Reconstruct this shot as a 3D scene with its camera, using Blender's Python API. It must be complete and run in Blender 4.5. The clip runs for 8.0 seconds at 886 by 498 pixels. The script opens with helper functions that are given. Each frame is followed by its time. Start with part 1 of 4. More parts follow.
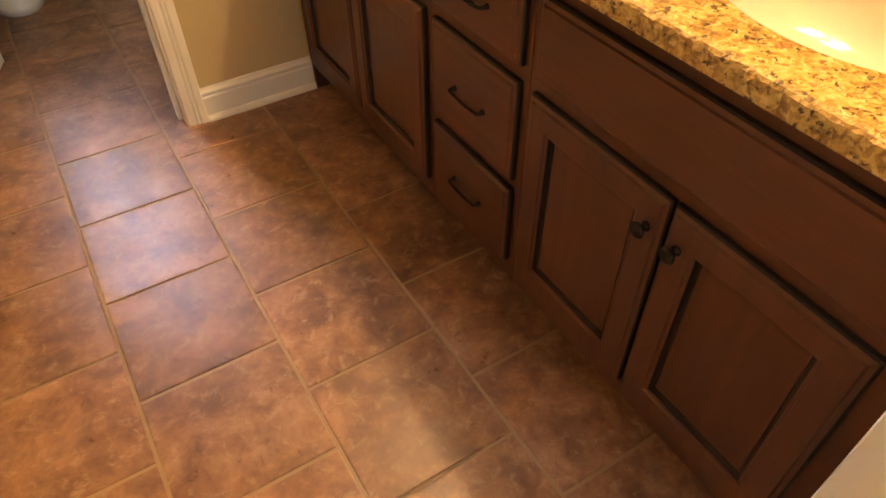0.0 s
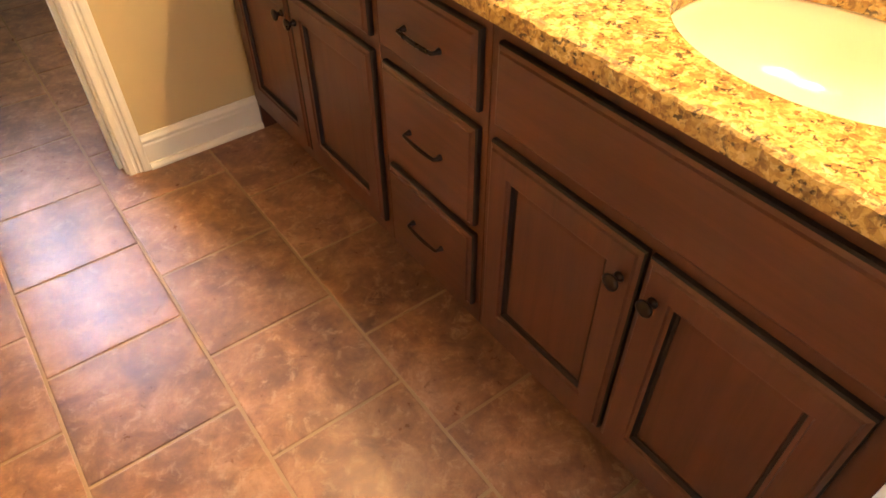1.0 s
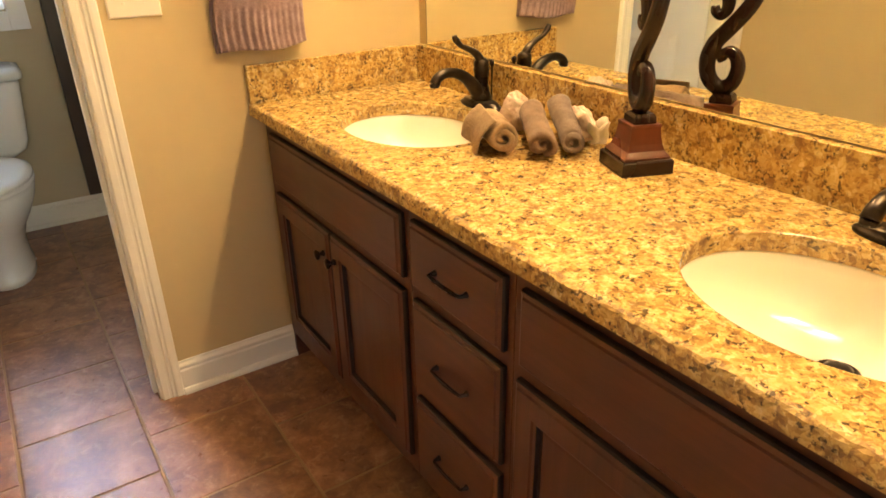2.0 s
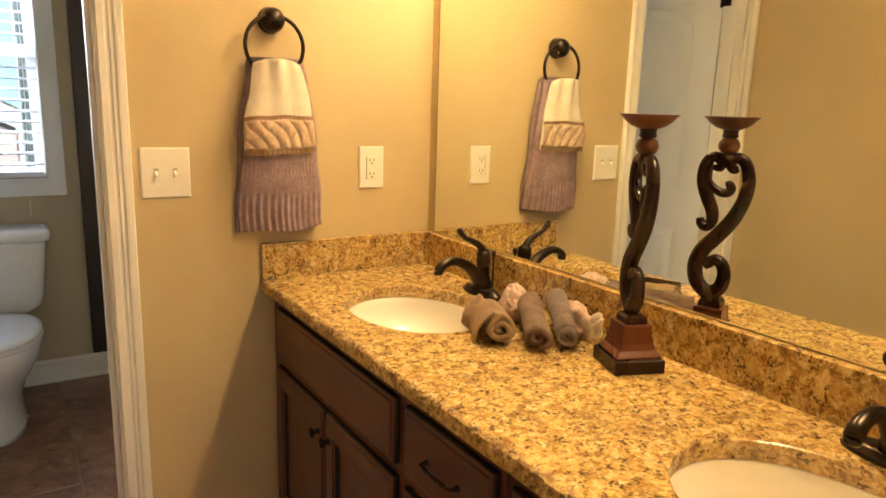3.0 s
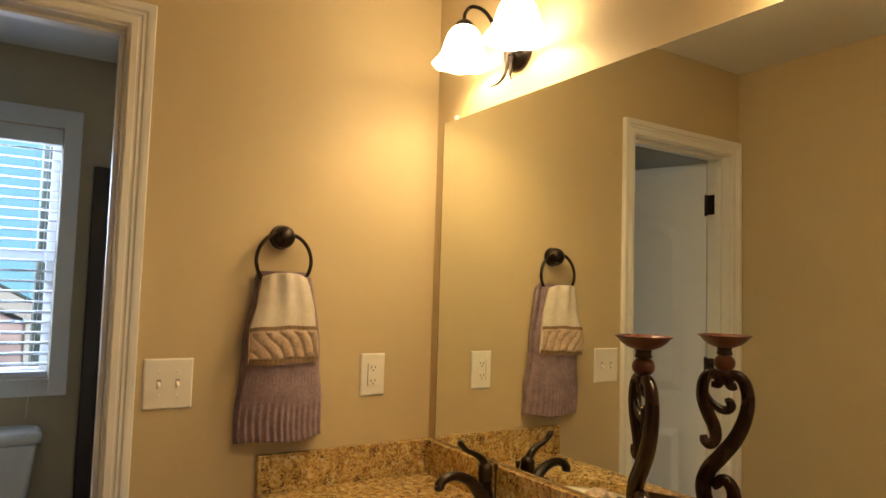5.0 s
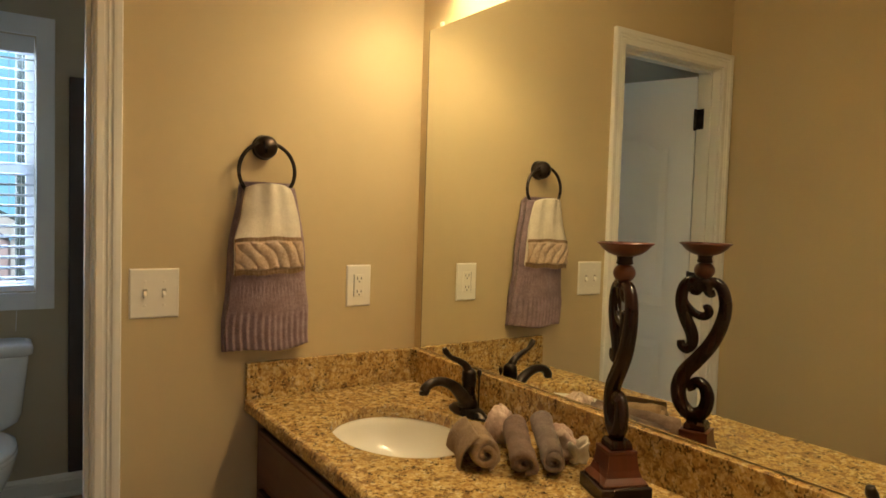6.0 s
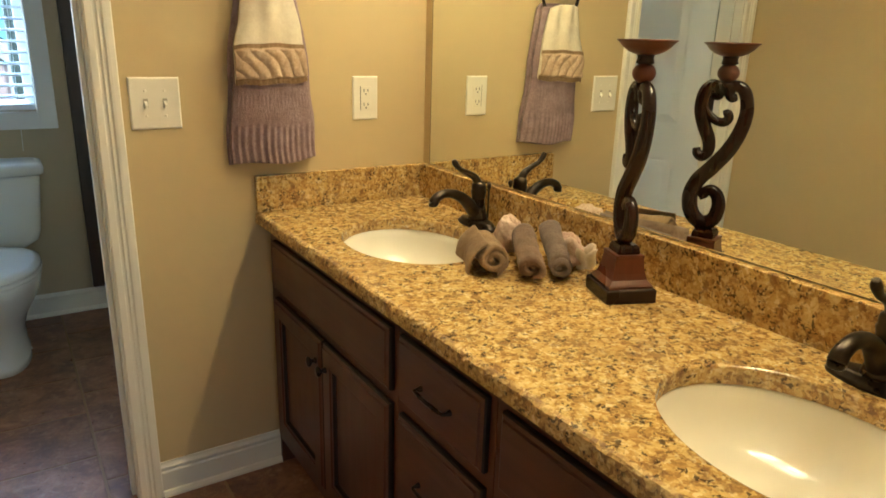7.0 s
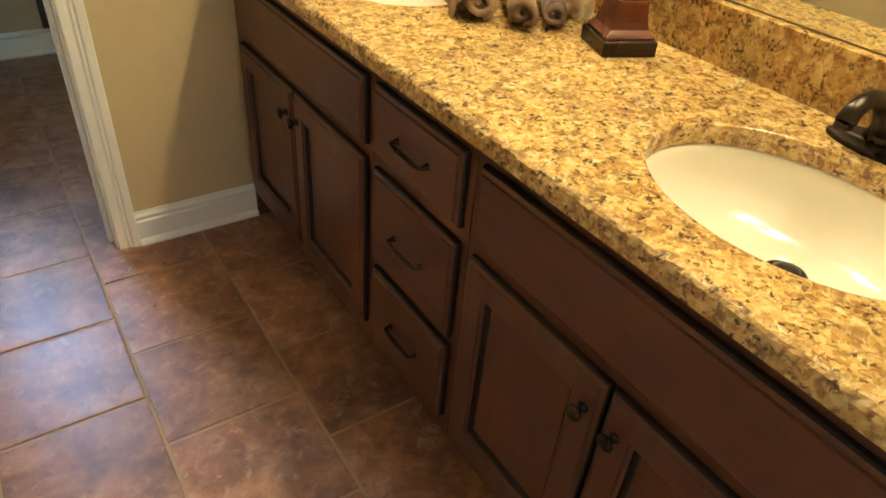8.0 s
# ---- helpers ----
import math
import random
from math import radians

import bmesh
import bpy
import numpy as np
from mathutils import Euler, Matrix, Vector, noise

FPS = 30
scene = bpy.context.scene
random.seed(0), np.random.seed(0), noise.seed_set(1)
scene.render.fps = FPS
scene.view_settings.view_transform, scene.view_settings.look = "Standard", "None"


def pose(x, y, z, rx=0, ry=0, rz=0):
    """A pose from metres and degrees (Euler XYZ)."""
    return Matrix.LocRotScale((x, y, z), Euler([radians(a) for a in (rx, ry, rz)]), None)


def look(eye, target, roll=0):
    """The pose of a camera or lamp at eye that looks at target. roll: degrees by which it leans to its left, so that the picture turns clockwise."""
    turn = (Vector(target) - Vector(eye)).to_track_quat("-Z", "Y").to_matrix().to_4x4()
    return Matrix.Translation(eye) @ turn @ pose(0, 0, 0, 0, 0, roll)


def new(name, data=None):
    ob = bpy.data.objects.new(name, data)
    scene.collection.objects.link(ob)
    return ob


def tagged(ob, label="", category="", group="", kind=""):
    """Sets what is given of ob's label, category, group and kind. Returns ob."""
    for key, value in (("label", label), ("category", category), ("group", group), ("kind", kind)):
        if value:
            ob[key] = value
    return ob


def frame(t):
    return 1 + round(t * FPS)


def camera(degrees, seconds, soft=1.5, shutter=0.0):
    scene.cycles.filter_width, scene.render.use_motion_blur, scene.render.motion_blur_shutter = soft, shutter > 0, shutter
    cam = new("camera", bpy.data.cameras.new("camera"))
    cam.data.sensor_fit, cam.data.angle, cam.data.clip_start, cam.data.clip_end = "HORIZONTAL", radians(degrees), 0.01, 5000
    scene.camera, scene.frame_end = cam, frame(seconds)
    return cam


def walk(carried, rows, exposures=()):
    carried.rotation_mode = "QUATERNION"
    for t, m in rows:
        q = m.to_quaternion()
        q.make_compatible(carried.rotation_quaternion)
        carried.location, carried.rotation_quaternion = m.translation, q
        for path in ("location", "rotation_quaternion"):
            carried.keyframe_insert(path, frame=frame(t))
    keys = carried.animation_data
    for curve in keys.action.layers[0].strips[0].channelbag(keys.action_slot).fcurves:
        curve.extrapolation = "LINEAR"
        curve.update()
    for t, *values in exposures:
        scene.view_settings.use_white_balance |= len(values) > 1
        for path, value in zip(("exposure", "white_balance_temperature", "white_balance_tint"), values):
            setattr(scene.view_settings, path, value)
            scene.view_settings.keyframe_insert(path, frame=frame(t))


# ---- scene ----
cam = camera(66.25, 8.0, soft=1.6, shutter=0.1)
ROWS = [
    (0, pose(-1.169, -1.890, 1.213, 44.52, 0.44, -31.66)),
    (0.5, pose(-1.131, -1.813, 1.211, 45.05, -0.98, -36.49)),
    (1, pose(-1.126, -1.808, 1.221, 45.64, 0.39, -36.60)),
    (1.5, pose(-1.128, -1.814, 1.252, 54.91, 1.90, -36.55)),
    (2, pose(-1.128, -1.825, 1.266, 64.17, 0.99, -33.87)),
    (2.2, pose(-1.123, -1.836, 1.272, 67.09, 0.53, -33.27)),
    (3.5, pose(-1.146, -1.862, 1.348, 84.26, -2.25, -32.52)),
    (4, pose(-1.143, -1.870, 1.367, 88.74, -1.65, -32.16)),
    (4.5, pose(-1.153, -1.878, 1.383, 92.71, -1.44, -32.19)),
    (4.7, pose(-1.154, -1.877, 1.385, 94.28, -1.60, -32.47)),
    (5.8, pose(-1.139, -1.891, 1.388, 89.05, -2.13, -33.01)),
    (6, pose(-1.140, -1.881, 1.361, 87.14, -1.79, -33.44)),
    (6.5, pose(-1.135, -1.874, 1.333, 80.25, -1.76, -32.99)),
    (7, pose(-1.128, -1.865, 1.307, 72.93, -1.64, -32.68)),
    (7.5, pose(-1.117, -1.859, 1.274, 63.09, -2.68, -32.62)),
    (8, pose(-1.092, -1.817, 1.248, 53.52, -4.05, -33.38)),
]
EXPOSURES = [(0.0, 1.11, 8000, 17), (0.5, 1.50, 7400, 16), (1.0, 1.70, 7300, 16), (1.5, 1.65, 7400, 17), (2.0, 1.20, 7000, 12), (2.2, 1.03, 6900, 11), (3.5, 0.47, 6900, 13), (4.0, 0.15, 6700, 13),
             (4.7, -0.27, 6500, 11), (6.0, -0.33, 6100, 7), (6.5, -0.02, 5850, 3), (7.0, 0.39, 5450, -3), (7.5, 0.51, 5450, -3), (8.0, 0.87, 5450, -4)]
walk(cam, ROWS, EXPOSURES)

# ---- light ----
world = bpy.data.worlds.new("world")
scene.world = world
world.use_nodes = True
wn = world.node_tree
sky = wn.nodes.new("ShaderNodeTexSky")
sky.sky_type = 'NISHITA'
sky.sun_disc = False
sky.sun_elevation = radians(40)
sky.sun_rotation = radians(146)
wn.links.new(sky.outputs[0], wn.nodes["Background"].inputs[0])
wn.nodes["Background"].inputs[1].default_value = 0.12

sun_data = bpy.data.lights.new("sun", 'SUN')
sun_data.energy = 4.0
sun_data.angle = radians(0.5)
sun_data.color = (1.0, 0.95, 0.86)
sun = new("sun", sun_data)
sun.matrix_world = look((4, -6, 6), (0, 0, 0))

LAMP_WATTS = 6.1
WINDOW_WATTS = 420.0
SIDE_FILL_WATTS = 160.0
HALL_FILL_WATTS = 3.5
SHADE_GLOW = 18.5



def daylight(name, watts, w, h, eye, target, col):
    data = bpy.data.lights.new(name, 'AREA')
    data.shape = 'RECTANGLE'
    data.size, data.size_y = w, h
    data.energy = watts
    data.color = col
    new(name, data).matrix_world = look(eye, target)


# area lamp standing in for skylight through the toilet room window
daylight("window_daylight", WINDOW_WATTS, 1.3, 0.8, (-1.27, 2.45, 2.80), (-1.2, 0.3, 0.0), (0.50, 0.66, 1.0))
# second lamp kept out of view, added to fill the toilet room and door
daylight("side_fill", SIDE_FILL_WATTS, 1.2, 1.2, (-2.05, 3.30, 2.05), (-0.95, 0.60, 0.95), (0.66, 0.79, 1.0))
# unseen fill lamp behind the camera, added to brighten cabinets and floor
daylight("hall_fill", HALL_FILL_WATTS, 1.3, 1.2, (-1.15, -4.15, 1.45), (-1.15, 0.0, 0.9), (0.86, 0.92, 1.0))

# plan (metres)
ZC, ZS = 0.8266, 0.929          # counter top, splash top
XN, XF = -0.552, -0.530         # counter nose, drawer fronts
XB = -0.512                     # face frame
YN = -1.830                     # near wall face
XL = -1.632                     # left wall face
H = 2.44
YW = 0.115                      # end wall thickness
YFAR = 1.66                     # toilet room far wall
T_X, T_Y = 0.309, 0.306         # floor tiles


# ---- materials ----
def nodes_of(name, rough=0.5, metal=0.0, spec=0.5):
    m = bpy.data.materials.new(name)
    m.use_nodes = True
    nt = m.node_tree
    b = nt.nodes["Principled BSDF"]
    b.inputs["Roughness"].default_value = rough
    b.inputs["Metallic"].default_value = metal
    b.inputs["Specular IOR Level"].default_value = spec
    return m, nt, b


def coords(nt, scale=(1, 1, 1)):
    tc = nt.nodes.new("ShaderNodeTexCoord")
    mp = nt.nodes.new("ShaderNodeMapping")
    mp.inputs["Scale"].default_value = scale
    nt.links.new(tc.outputs["Object"], mp.inputs[0])
    return mp.outputs[0]


def noise_tex(nt, vec, scale, detail=4.0, rough=0.55, distort=0.0):
    n = nt.nodes.new("ShaderNodeTexNoise")
    n.inputs["Scale"].default_value = scale
    n.inputs["Detail"].default_value = detail
    n.inputs["Roughness"].default_value = rough
    n.inputs["Distortion"].default_value = distort
    if vec is not None:
        nt.links.new(vec, n.inputs["Vector"])
    return n.outputs["Fac"]


def ramp(nt, fac, stops):
    r = nt.nodes.new("ShaderNodeValToRGB")
    el = r.color_ramp.elements
    while len(el) < len(stops):
        el.new(0.5)
    for e, (p, c) in zip(el, stops):
        e.position = p
        e.color = (*c, 1) if len(c) == 3 else c
    nt.links.new(fac, r.inputs[0])
    return r.outputs[0]


def mix(nt, fac, a, b, mode='MIX'):
    m = nt.nodes.new("ShaderNodeMix")
    m.data_type = 'RGBA'
    m.blend_type = mode
    for sock, v in ((m.inputs[0], fac), (m.inputs[6], a), (m.inputs[7], b)):
        if isinstance(v, (int, float)):
            sock.default_value = v
        elif isinstance(v, tuple):
            sock.default_value = (*v, 1)
        else:
            nt.links.new(v, sock)
    return m.outputs[2]


def bump(nt, b, height, strength=0.2, dist=0.002):
    n = nt.nodes.new("ShaderNodeBump")
    n.inputs["Strength"].default_value = strength
    n.inputs["Distance"].default_value = dist
    nt.links.new(height, n.inputs["Height"])
    nt.links.new(n.outputs[0], b.inputs["Normal"])


def painted(name, col, rough=0.6, grain=220.0, strength=0.15, vary=0.06):
    m, nt, b = nodes_of(name, rough)
    v = coords(nt)
    big = noise_tex(nt, v, 1.7, 3)
    lo = tuple(c * (1 - vary) for c in col)
    hi = tuple(min(1, c * (1 + vary)) for c in col)
    nt.links.new(ramp(nt, big, [(0.3, lo), (0.7, hi)]), b.inputs["Base Color"])
    bump(nt, b, noise_tex(nt, v, grain, 3), strength, 0.001)
    return m


def granite_material(name="granite", r0=0.10, r1=0.22):
    m, nt, b = nodes_of(name, 0.2)
    v = coords(nt)

    def warped(scale, amount):
        n = nt.nodes.new("ShaderNodeTexNoise")
        n.inputs["Scale"].default_value = scale
        n.inputs["Detail"].default_value = 3
        nt.links.new(v, n.inputs["Vector"])
        add = nt.nodes.new("ShaderNodeVectorMath")
        add.operation = 'MULTIPLY_ADD'
        nt.links.new(n.outputs["Color"], add.inputs[0])
        add.inputs[1].default_value = (amount,) * 3
        nt.links.new(v, add.inputs[2])
        return add.outputs[0]

    def cells(vec, scale):
        vo = nt.nodes.new("ShaderNodeTexVoronoi")
        vo.inputs["Scale"].default_value = scale
        nt.links.new(vec, vo.inputs["Vector"])
        sep = nt.nodes.new("ShaderNodeSeparateColor")
        nt.links.new(vo.outputs["Color"], sep.inputs[0])
        return sep.outputs[0]
    w = warped(60, 0.022)
    # crystals about a centimetre wide, each of its own tone, gathered into clouds
    tone = mix(nt, 0.29, noise_tex(nt, w, 42, 6, 0.66), cells(w, 150))
    gold = ramp(nt, tone, [(0.27, (0.20, 0.105, 0.036)), (0.38, (0.38, 0.222, 0.068)), (0.48, (0.52, 0.338, 0.106)),
                           (0.57, (0.60, 0.420, 0.150)), (0.65, (0.67, 0.505, 0.230)), (0.74, (0.74, 0.600, 0.350))])
    # brown drifts, a finger wide
    brown = noise_tex(nt, w, 52, 5, 0.64, 0.4)
    c = mix(nt, ramp(nt, brown, [(0.52, (0, 0, 0)), (0.63, (0.78, 0.78, 0.78))]), gold, (0.20, 0.108, 0.044))
    # smoky patches, a hand wide
    smoke = noise_tex(nt, v, 9.0, 4, 0.6)
    c = mix(nt, ramp(nt, smoke, [(0.48, (0, 0, 0)), (0.70, (0.35, 0.35, 0.35))]), c, (0.24, 0.145, 0.065))
    # black mica: single small grains that cluster along the drifts
    grain = ramp(nt, cells(warped(110, 0.010), 205), [(0.26, (1, 1, 1)), (0.31, (0, 0, 0))])
    flock = ramp(nt, noise_tex(nt, w, 44, 4, 0.62), [(0.49, (0, 0, 0)), (0.58, (0.84, 0.84, 0.84))])
    c = mix(nt, mix(nt, 1.0, grain, flock, 'MULTIPLY'), c, (0.040, 0.026, 0.019))
    spots = ramp(nt, noise_tex(nt, w, 66, 4, 0.6), [(0.655, (0, 0, 0)), (0.70, (0.9, 0.9, 0.9))])
    c = mix(nt, spots, c, (0.050, 0.032, 0.024))
    nt.links.new(c, b.inputs["Base Color"])
    nt.links.new(ramp(nt, tone, [(0.3, (r0,) * 3), (0.7, (r1,) * 3)]), b.inputs["Roughness"])
    return m


def wood_material(name, dark, light, along=2, rough=0.36):
    m, nt, b = nodes_of(name, rough)
    sc = [34.0, 34.0, 34.0]
    sc[along] = 2.2
    v = coords(nt, tuple(sc))
    grain = noise_tex(nt, v, 1.0, 6, 0.65, 0.6)
    v2 = coords(nt)
    cloud = noise_tex(nt, v2, 5.0, 3)
    c = ramp(nt, grain, [(0.25, dark), (0.75, light)])
    c = mix(nt, 0.35, c, ramp(nt, cloud, [(0.3, dark), (0.7, light)]))
    nt.links.new(c, b.inputs["Base Color"])
    nt.links.new(ramp(nt, cloud, [(0.3, (rough - 0.05,) * 3), (0.7, (rough + 0.1,) * 3)]), b.inputs["Roughness"])
    bump(nt, b, grain, 0.12, 0.0008)
    return m


def tile_material():
    m, nt, b = nodes_of("floor_tile", 0.32)
    v0 = coords(nt)
    info = nt.nodes.new("ShaderNodeObjectInfo")
    vm = nt.nodes.new("ShaderNodeVectorMath")
    vm.operation = 'ADD'
    sc = nt.nodes.new("ShaderNodeVectorMath")
    sc.operation = 'SCALE'
    comb = nt.nodes.new("ShaderNodeCombineXYZ")
    for i, q in enumerate((31.0, 17.0, 9.0)):
        mu = nt.nodes.new("ShaderNodeMath")
        mu.operation = 'MULTIPLY'
        nt.links.new(info.outputs["Random"], mu.inputs[0])
        mu.inputs[1].default_value = q
        nt.links.new(mu.outputs[0], comb.inputs[i])
    nt.links.new(v0, vm.inputs[0])
    nt.links.new(comb.outputs[0], vm.inputs[1])
    v = vm.outputs[0]
    a = noise_tex(nt, v, 9.0, 7, 0.68, 0.35)
    f = noise_tex(nt, v, 30.0, 6, 0.68, 0.5)
    c = ramp(nt, a, [(0.32, (0.130, 0.062, 0.042)), (0.46, (0.215, 0.105, 0.060)),
                     (0.56, (0.300, 0.150, 0.082)), (0.70, (0.42, 0.235, 0.140))])
    c = mix(nt, ramp(nt, f, [(0.30, (0.45, 0.45, 0.45)), (0.48, (0, 0, 0))]), c, (0.115, 0.058, 0.044))
    c = mix(nt, ramp(nt, f, [(0.54, (0, 0, 0)), (0.70, (0.48, 0.48, 0.48))]), c, (0.52, 0.35, 0.23))
    hs = nt.nodes.new("ShaderNodeHueSaturation")
    mr = nt.nodes.new("ShaderNodeMapRange")
    nt.links.new(info.outputs["Random"], mr.inputs[0])
    mr.inputs[3].default_value = 0.86
    mr.inputs[4].default_value = 1.12
    nt.links.new(mr.outputs[0], hs.inputs["Value"])
    nt.links.new(c, hs.inputs["Color"])
    nt.links.new(hs.outputs[0], b.inputs["Base Color"])
    nt.links.new(ramp(nt, f, [(0.3, (0.26,) * 3), (0.7, (0.42,) * 3)]), b.inputs["Roughness"])
    bump(nt, b, mix(nt, 0.5, a, f), 0.20, 0.004)
    return m


def cloth_material(name, a, c, scale=230.0):
    m, nt, b = nodes_of(name, 0.95, 0, 0.15)
    v = coords(nt)
    pile = mix(nt, 0.45, noise_tex(nt, v, 28, 4), noise_tex(nt, v, 150, 3, 0.7))
    deep = tuple(q * (0.74 if max(a) < 0.4 else 0.93) for q in a)
    nt.links.new(ramp(nt, pile, [(0.30, deep), (0.44, a), (0.62, c)]), b.inputs["Base Color"])
    b.inputs["Sheen Weight"].default_value = 0.12
    bump(nt, b, noise_tex(nt, v, scale, 4, 0.75), 1.0, 0.0035)
    return m


def bronze_material():
    m, nt, b = nodes_of("oil_rubbed_bronze", 0.3, 0.85)
    v = coords(nt)
    nt.links.new(ramp(nt, noise_tex(nt, v, 45, 4), [(0.3, (0.022, 0.017, 0.014)), (0.75, (0.055, 0.040, 0.030))]), b.inputs["Base Color"])
    nt.links.new(ramp(nt, noise_tex(nt, v, 20, 3), [(0.3, (0.24,) * 3), (0.7, (0.42,) * 3)]), b.inputs["Roughness"])
    return m


def glow_material(name, col, strength, base=(0.9, 0.88, 0.82)):
    m, nt, b = nodes_of(name, 0.4)
    b.inputs["Base Color"].default_value = (*base, 1)
    b.inputs["Emission Color"].default_value = (*col, 1)
    b.inputs["Emission Strength"].default_value = strength
    return m


M_WALL = painted("wall_paint", (0.56, 0.435, 0.235), 0.62, 260, 0.25, 0.03)
M_WALL2 = painted("toilet_wall_paint", (0.50, 0.42, 0.28), 0.62, 260, 0.25, 0.03)
M_CEIL = painted("ceiling_paint", (0.74, 0.72, 0.66), 0.8, 130, 0.4, 0.03)
M_WHITE = painted("trim_paint", (0.80, 0.77, 0.69), 0.3, 60, 0.06, 0.03)
M_DOORW = painted("door_paint", (0.80, 0.81, 0.82), 0.38, 90, 0.08, 0.03)
M_GRANITE = granite_material()
M_GRANITE_EDGE = granite_material("granite_rough_edge", 0.55, 0.75)
M_WOOD = wood_material("cherry_wood_vertical", (0.046, 0.0165, 0.0100), (0.132, 0.0460, 0.0250), 2)
M_WOODH = wood_material("cherry_wood_horizontal", (0.046, 0.0165, 0.0100), (0.132, 0.0460, 0.0250), 1)
# glaze in the panel grooves, painted shade on the outer edges of fronts
M_GLAZE_SHADE = wood_material("dark_glaze_and_shade", (0.008, 0.005, 0.004), (0.018, 0.009, 0.006), 2, 0.5)
M_TILE = tile_material()
M_GROUT = painted("grout", (0.33, 0.225, 0.135), 0.9, 300, 0.5, 0.15)
M_BRONZE = bronze_material()
M_CHINA, _, _b = nodes_of("white_china", 0.13)
_b.inputs["Base Color"].default_value = (0.84, 0.80, 0.70, 1)
_b.inputs["Coat Weight"].default_value = 0.08
M_TOILET, _, _b = nodes_of("toilet_china", 0.1)
_b.inputs["Base Color"].default_value = (0.82, 0.83, 0.82, 1)
M_PLASTIC = painted("switch_plastic", (0.82, 0.77, 0.66), 0.3, 80, 0.02, 0.01)
M_SLOT, _, _b = nodes_of("dark_slot", 0.7)
_b.inputs["Base Color"].default_value = (0.03, 0.025, 0.02, 1)
# darker ivory, the shade round the switch toggles put into the colour
M_SHADOWGAP = painted("shaded_ivory", (0.42, 0.38, 0.30), 0.5, 80, 0.02, 0.02)
M_MIRROR, _, _b = nodes_of("mirror_glass", 0.0, 1.0)
_b.inputs["Base Color"].default_value = (0.88, 0.91, 0.845, 1)
M_EDGE, _, _b = nodes_of("mirror_edge", 0.3)
_b.inputs["Base Color"].default_value = (0.05, 0.06, 0.05, 1)
M_BLACKWOOD = wood_material("dark_carved_wood", (0.010, 0.0032, 0.0024), (0.027, 0.0085, 0.0055), 2, 0.24)
M_BLACKWOOD.node_tree.nodes["Principled BSDF"].inputs["Specular IOR Level"].default_value = 0.32
M_REDWOOD = wood_material("red_brown_wood", (0.060, 0.0135, 0.0065), (0.130, 0.033, 0.0145), 2, 0.28)
M_LAV = cloth_material("lavender_terry", (0.27, 0.185, 0.20), (0.36, 0.26, 0.275))
M_CREAM = cloth_material("cream_terry", (0.74, 0.655, 0.52), (0.82, 0.74, 0.60))
M_BAND = cloth_material("lace_band", (0.52, 0.37, 0.25), (0.68, 0.52, 0.38), 250)
M_TAN = cloth_material("tan_terry", (0.27, 0.175, 0.092), (0.36, 0.245, 0.142))
M_BROWN = cloth_material("brown_terry", (0.19, 0.124, 0.088), (0.27, 0.187, 0.138))
M_GREY = cloth_material("grey_terry", (0.215, 0.160, 0.130), (0.30, 0.230, 0.190))
M_PINK = cloth_material("pink_cream_cloth", (0.62, 0.43, 0.33), (0.78, 0.62, 0.50))
M_SHADE = glow_material("lit_frosted_glass", (1.0, 0.765, 0.46), SHADE_GLOW)
M_BLIND = painted("blind_slat", (0.80, 0.82, 0.84), 0.45, 50, 0.05, 0.02)
M_DARKFRAME = wood_material("espresso_wood", (0.030, 0.018, 0.013), (0.060, 0.036, 0.026), 2, 0.4)


# ---- mesh helpers ----
def obj(name, bm, material, smooth=False):
    me = bpy.data.meshes.new(name)
    bmesh.ops.recalc_face_normals(bm, faces=bm.faces)
    for f in bm.faces:
        f.smooth = smooth
    bm.to_mesh(me)
    bm.free()
    me.materials.append(material)
    return new(name, me)


def part(name, bm, material, parent, label="", smooth=False):
    ob = obj(name, bm, material, smooth)
    ob.parent = parent
    if label:
        tagged(ob, label)
    return ob


def base_empty(name, at):
    e = new(name)
    e.empty_display_size = 0.05
    e.location = at
    bpy.context.view_layer.update()
    return e


def sub(name, bm, material, parent, label="", smooth=False):
    """A part given in world coordinates under an empty that stands at its own place."""
    o = parent
    off = Vector((0, 0, 0))
    while o is not None:
        off += o.location
        o = o.parent
    bmesh.ops.translate(bm, verts=bm.verts, vec=-off)
    return part(name, bm, material, parent, label, smooth)


def box(bm, x0, x1, y0, y1, z0, z1, bevel=0.0, seg=2):
    r = bmesh.ops.create_cube(bm, size=1.0)
    for v in r["verts"]:
        v.co = Vector(((x0 + x1) / 2 + v.co.x * (x1 - x0), (y0 + y1) / 2 + v.co.y * (y1 - y0), (z0 + z1) / 2 + v.co.z * (z1 - z0)))
    if bevel:
        es = list({e for v in r["verts"] for e in v.link_edges})
        bmesh.ops.bevel(bm, geom=es, offset=bevel, segments=seg, profile=0.5, affect='EDGES')
    return bm


def boxm(*a, bevel=0.0, seg=2):
    return box(bmesh.new(), *a, bevel=bevel, seg=seg)


def rings(bm, loops, cap0=True, cap1=True, closed=True):
    """Joins loops of equally many points into a skin."""
    vs = [[bm.verts.new(p) for p in l] for l in loops]
    n = len(vs[0])
    for a, b in zip(vs, vs[1:]):
        for i in range(n if closed else n - 1):
            j = (i + 1) % n
            bm.faces.new((a[i], a[j], b[j], b[i]))
    if cap0:
        bm.faces.new(vs[0][::-1])
    if cap1:
        bm.faces.new(vs[-1])
    return bm


def ellipse(cx, cy, rx, ry, z, n=48):
    return [(cx + rx * math.cos(2 * math.pi * i / n), cy + ry * math.sin(2 * math.pi * i / n), z) for i in range(n)]


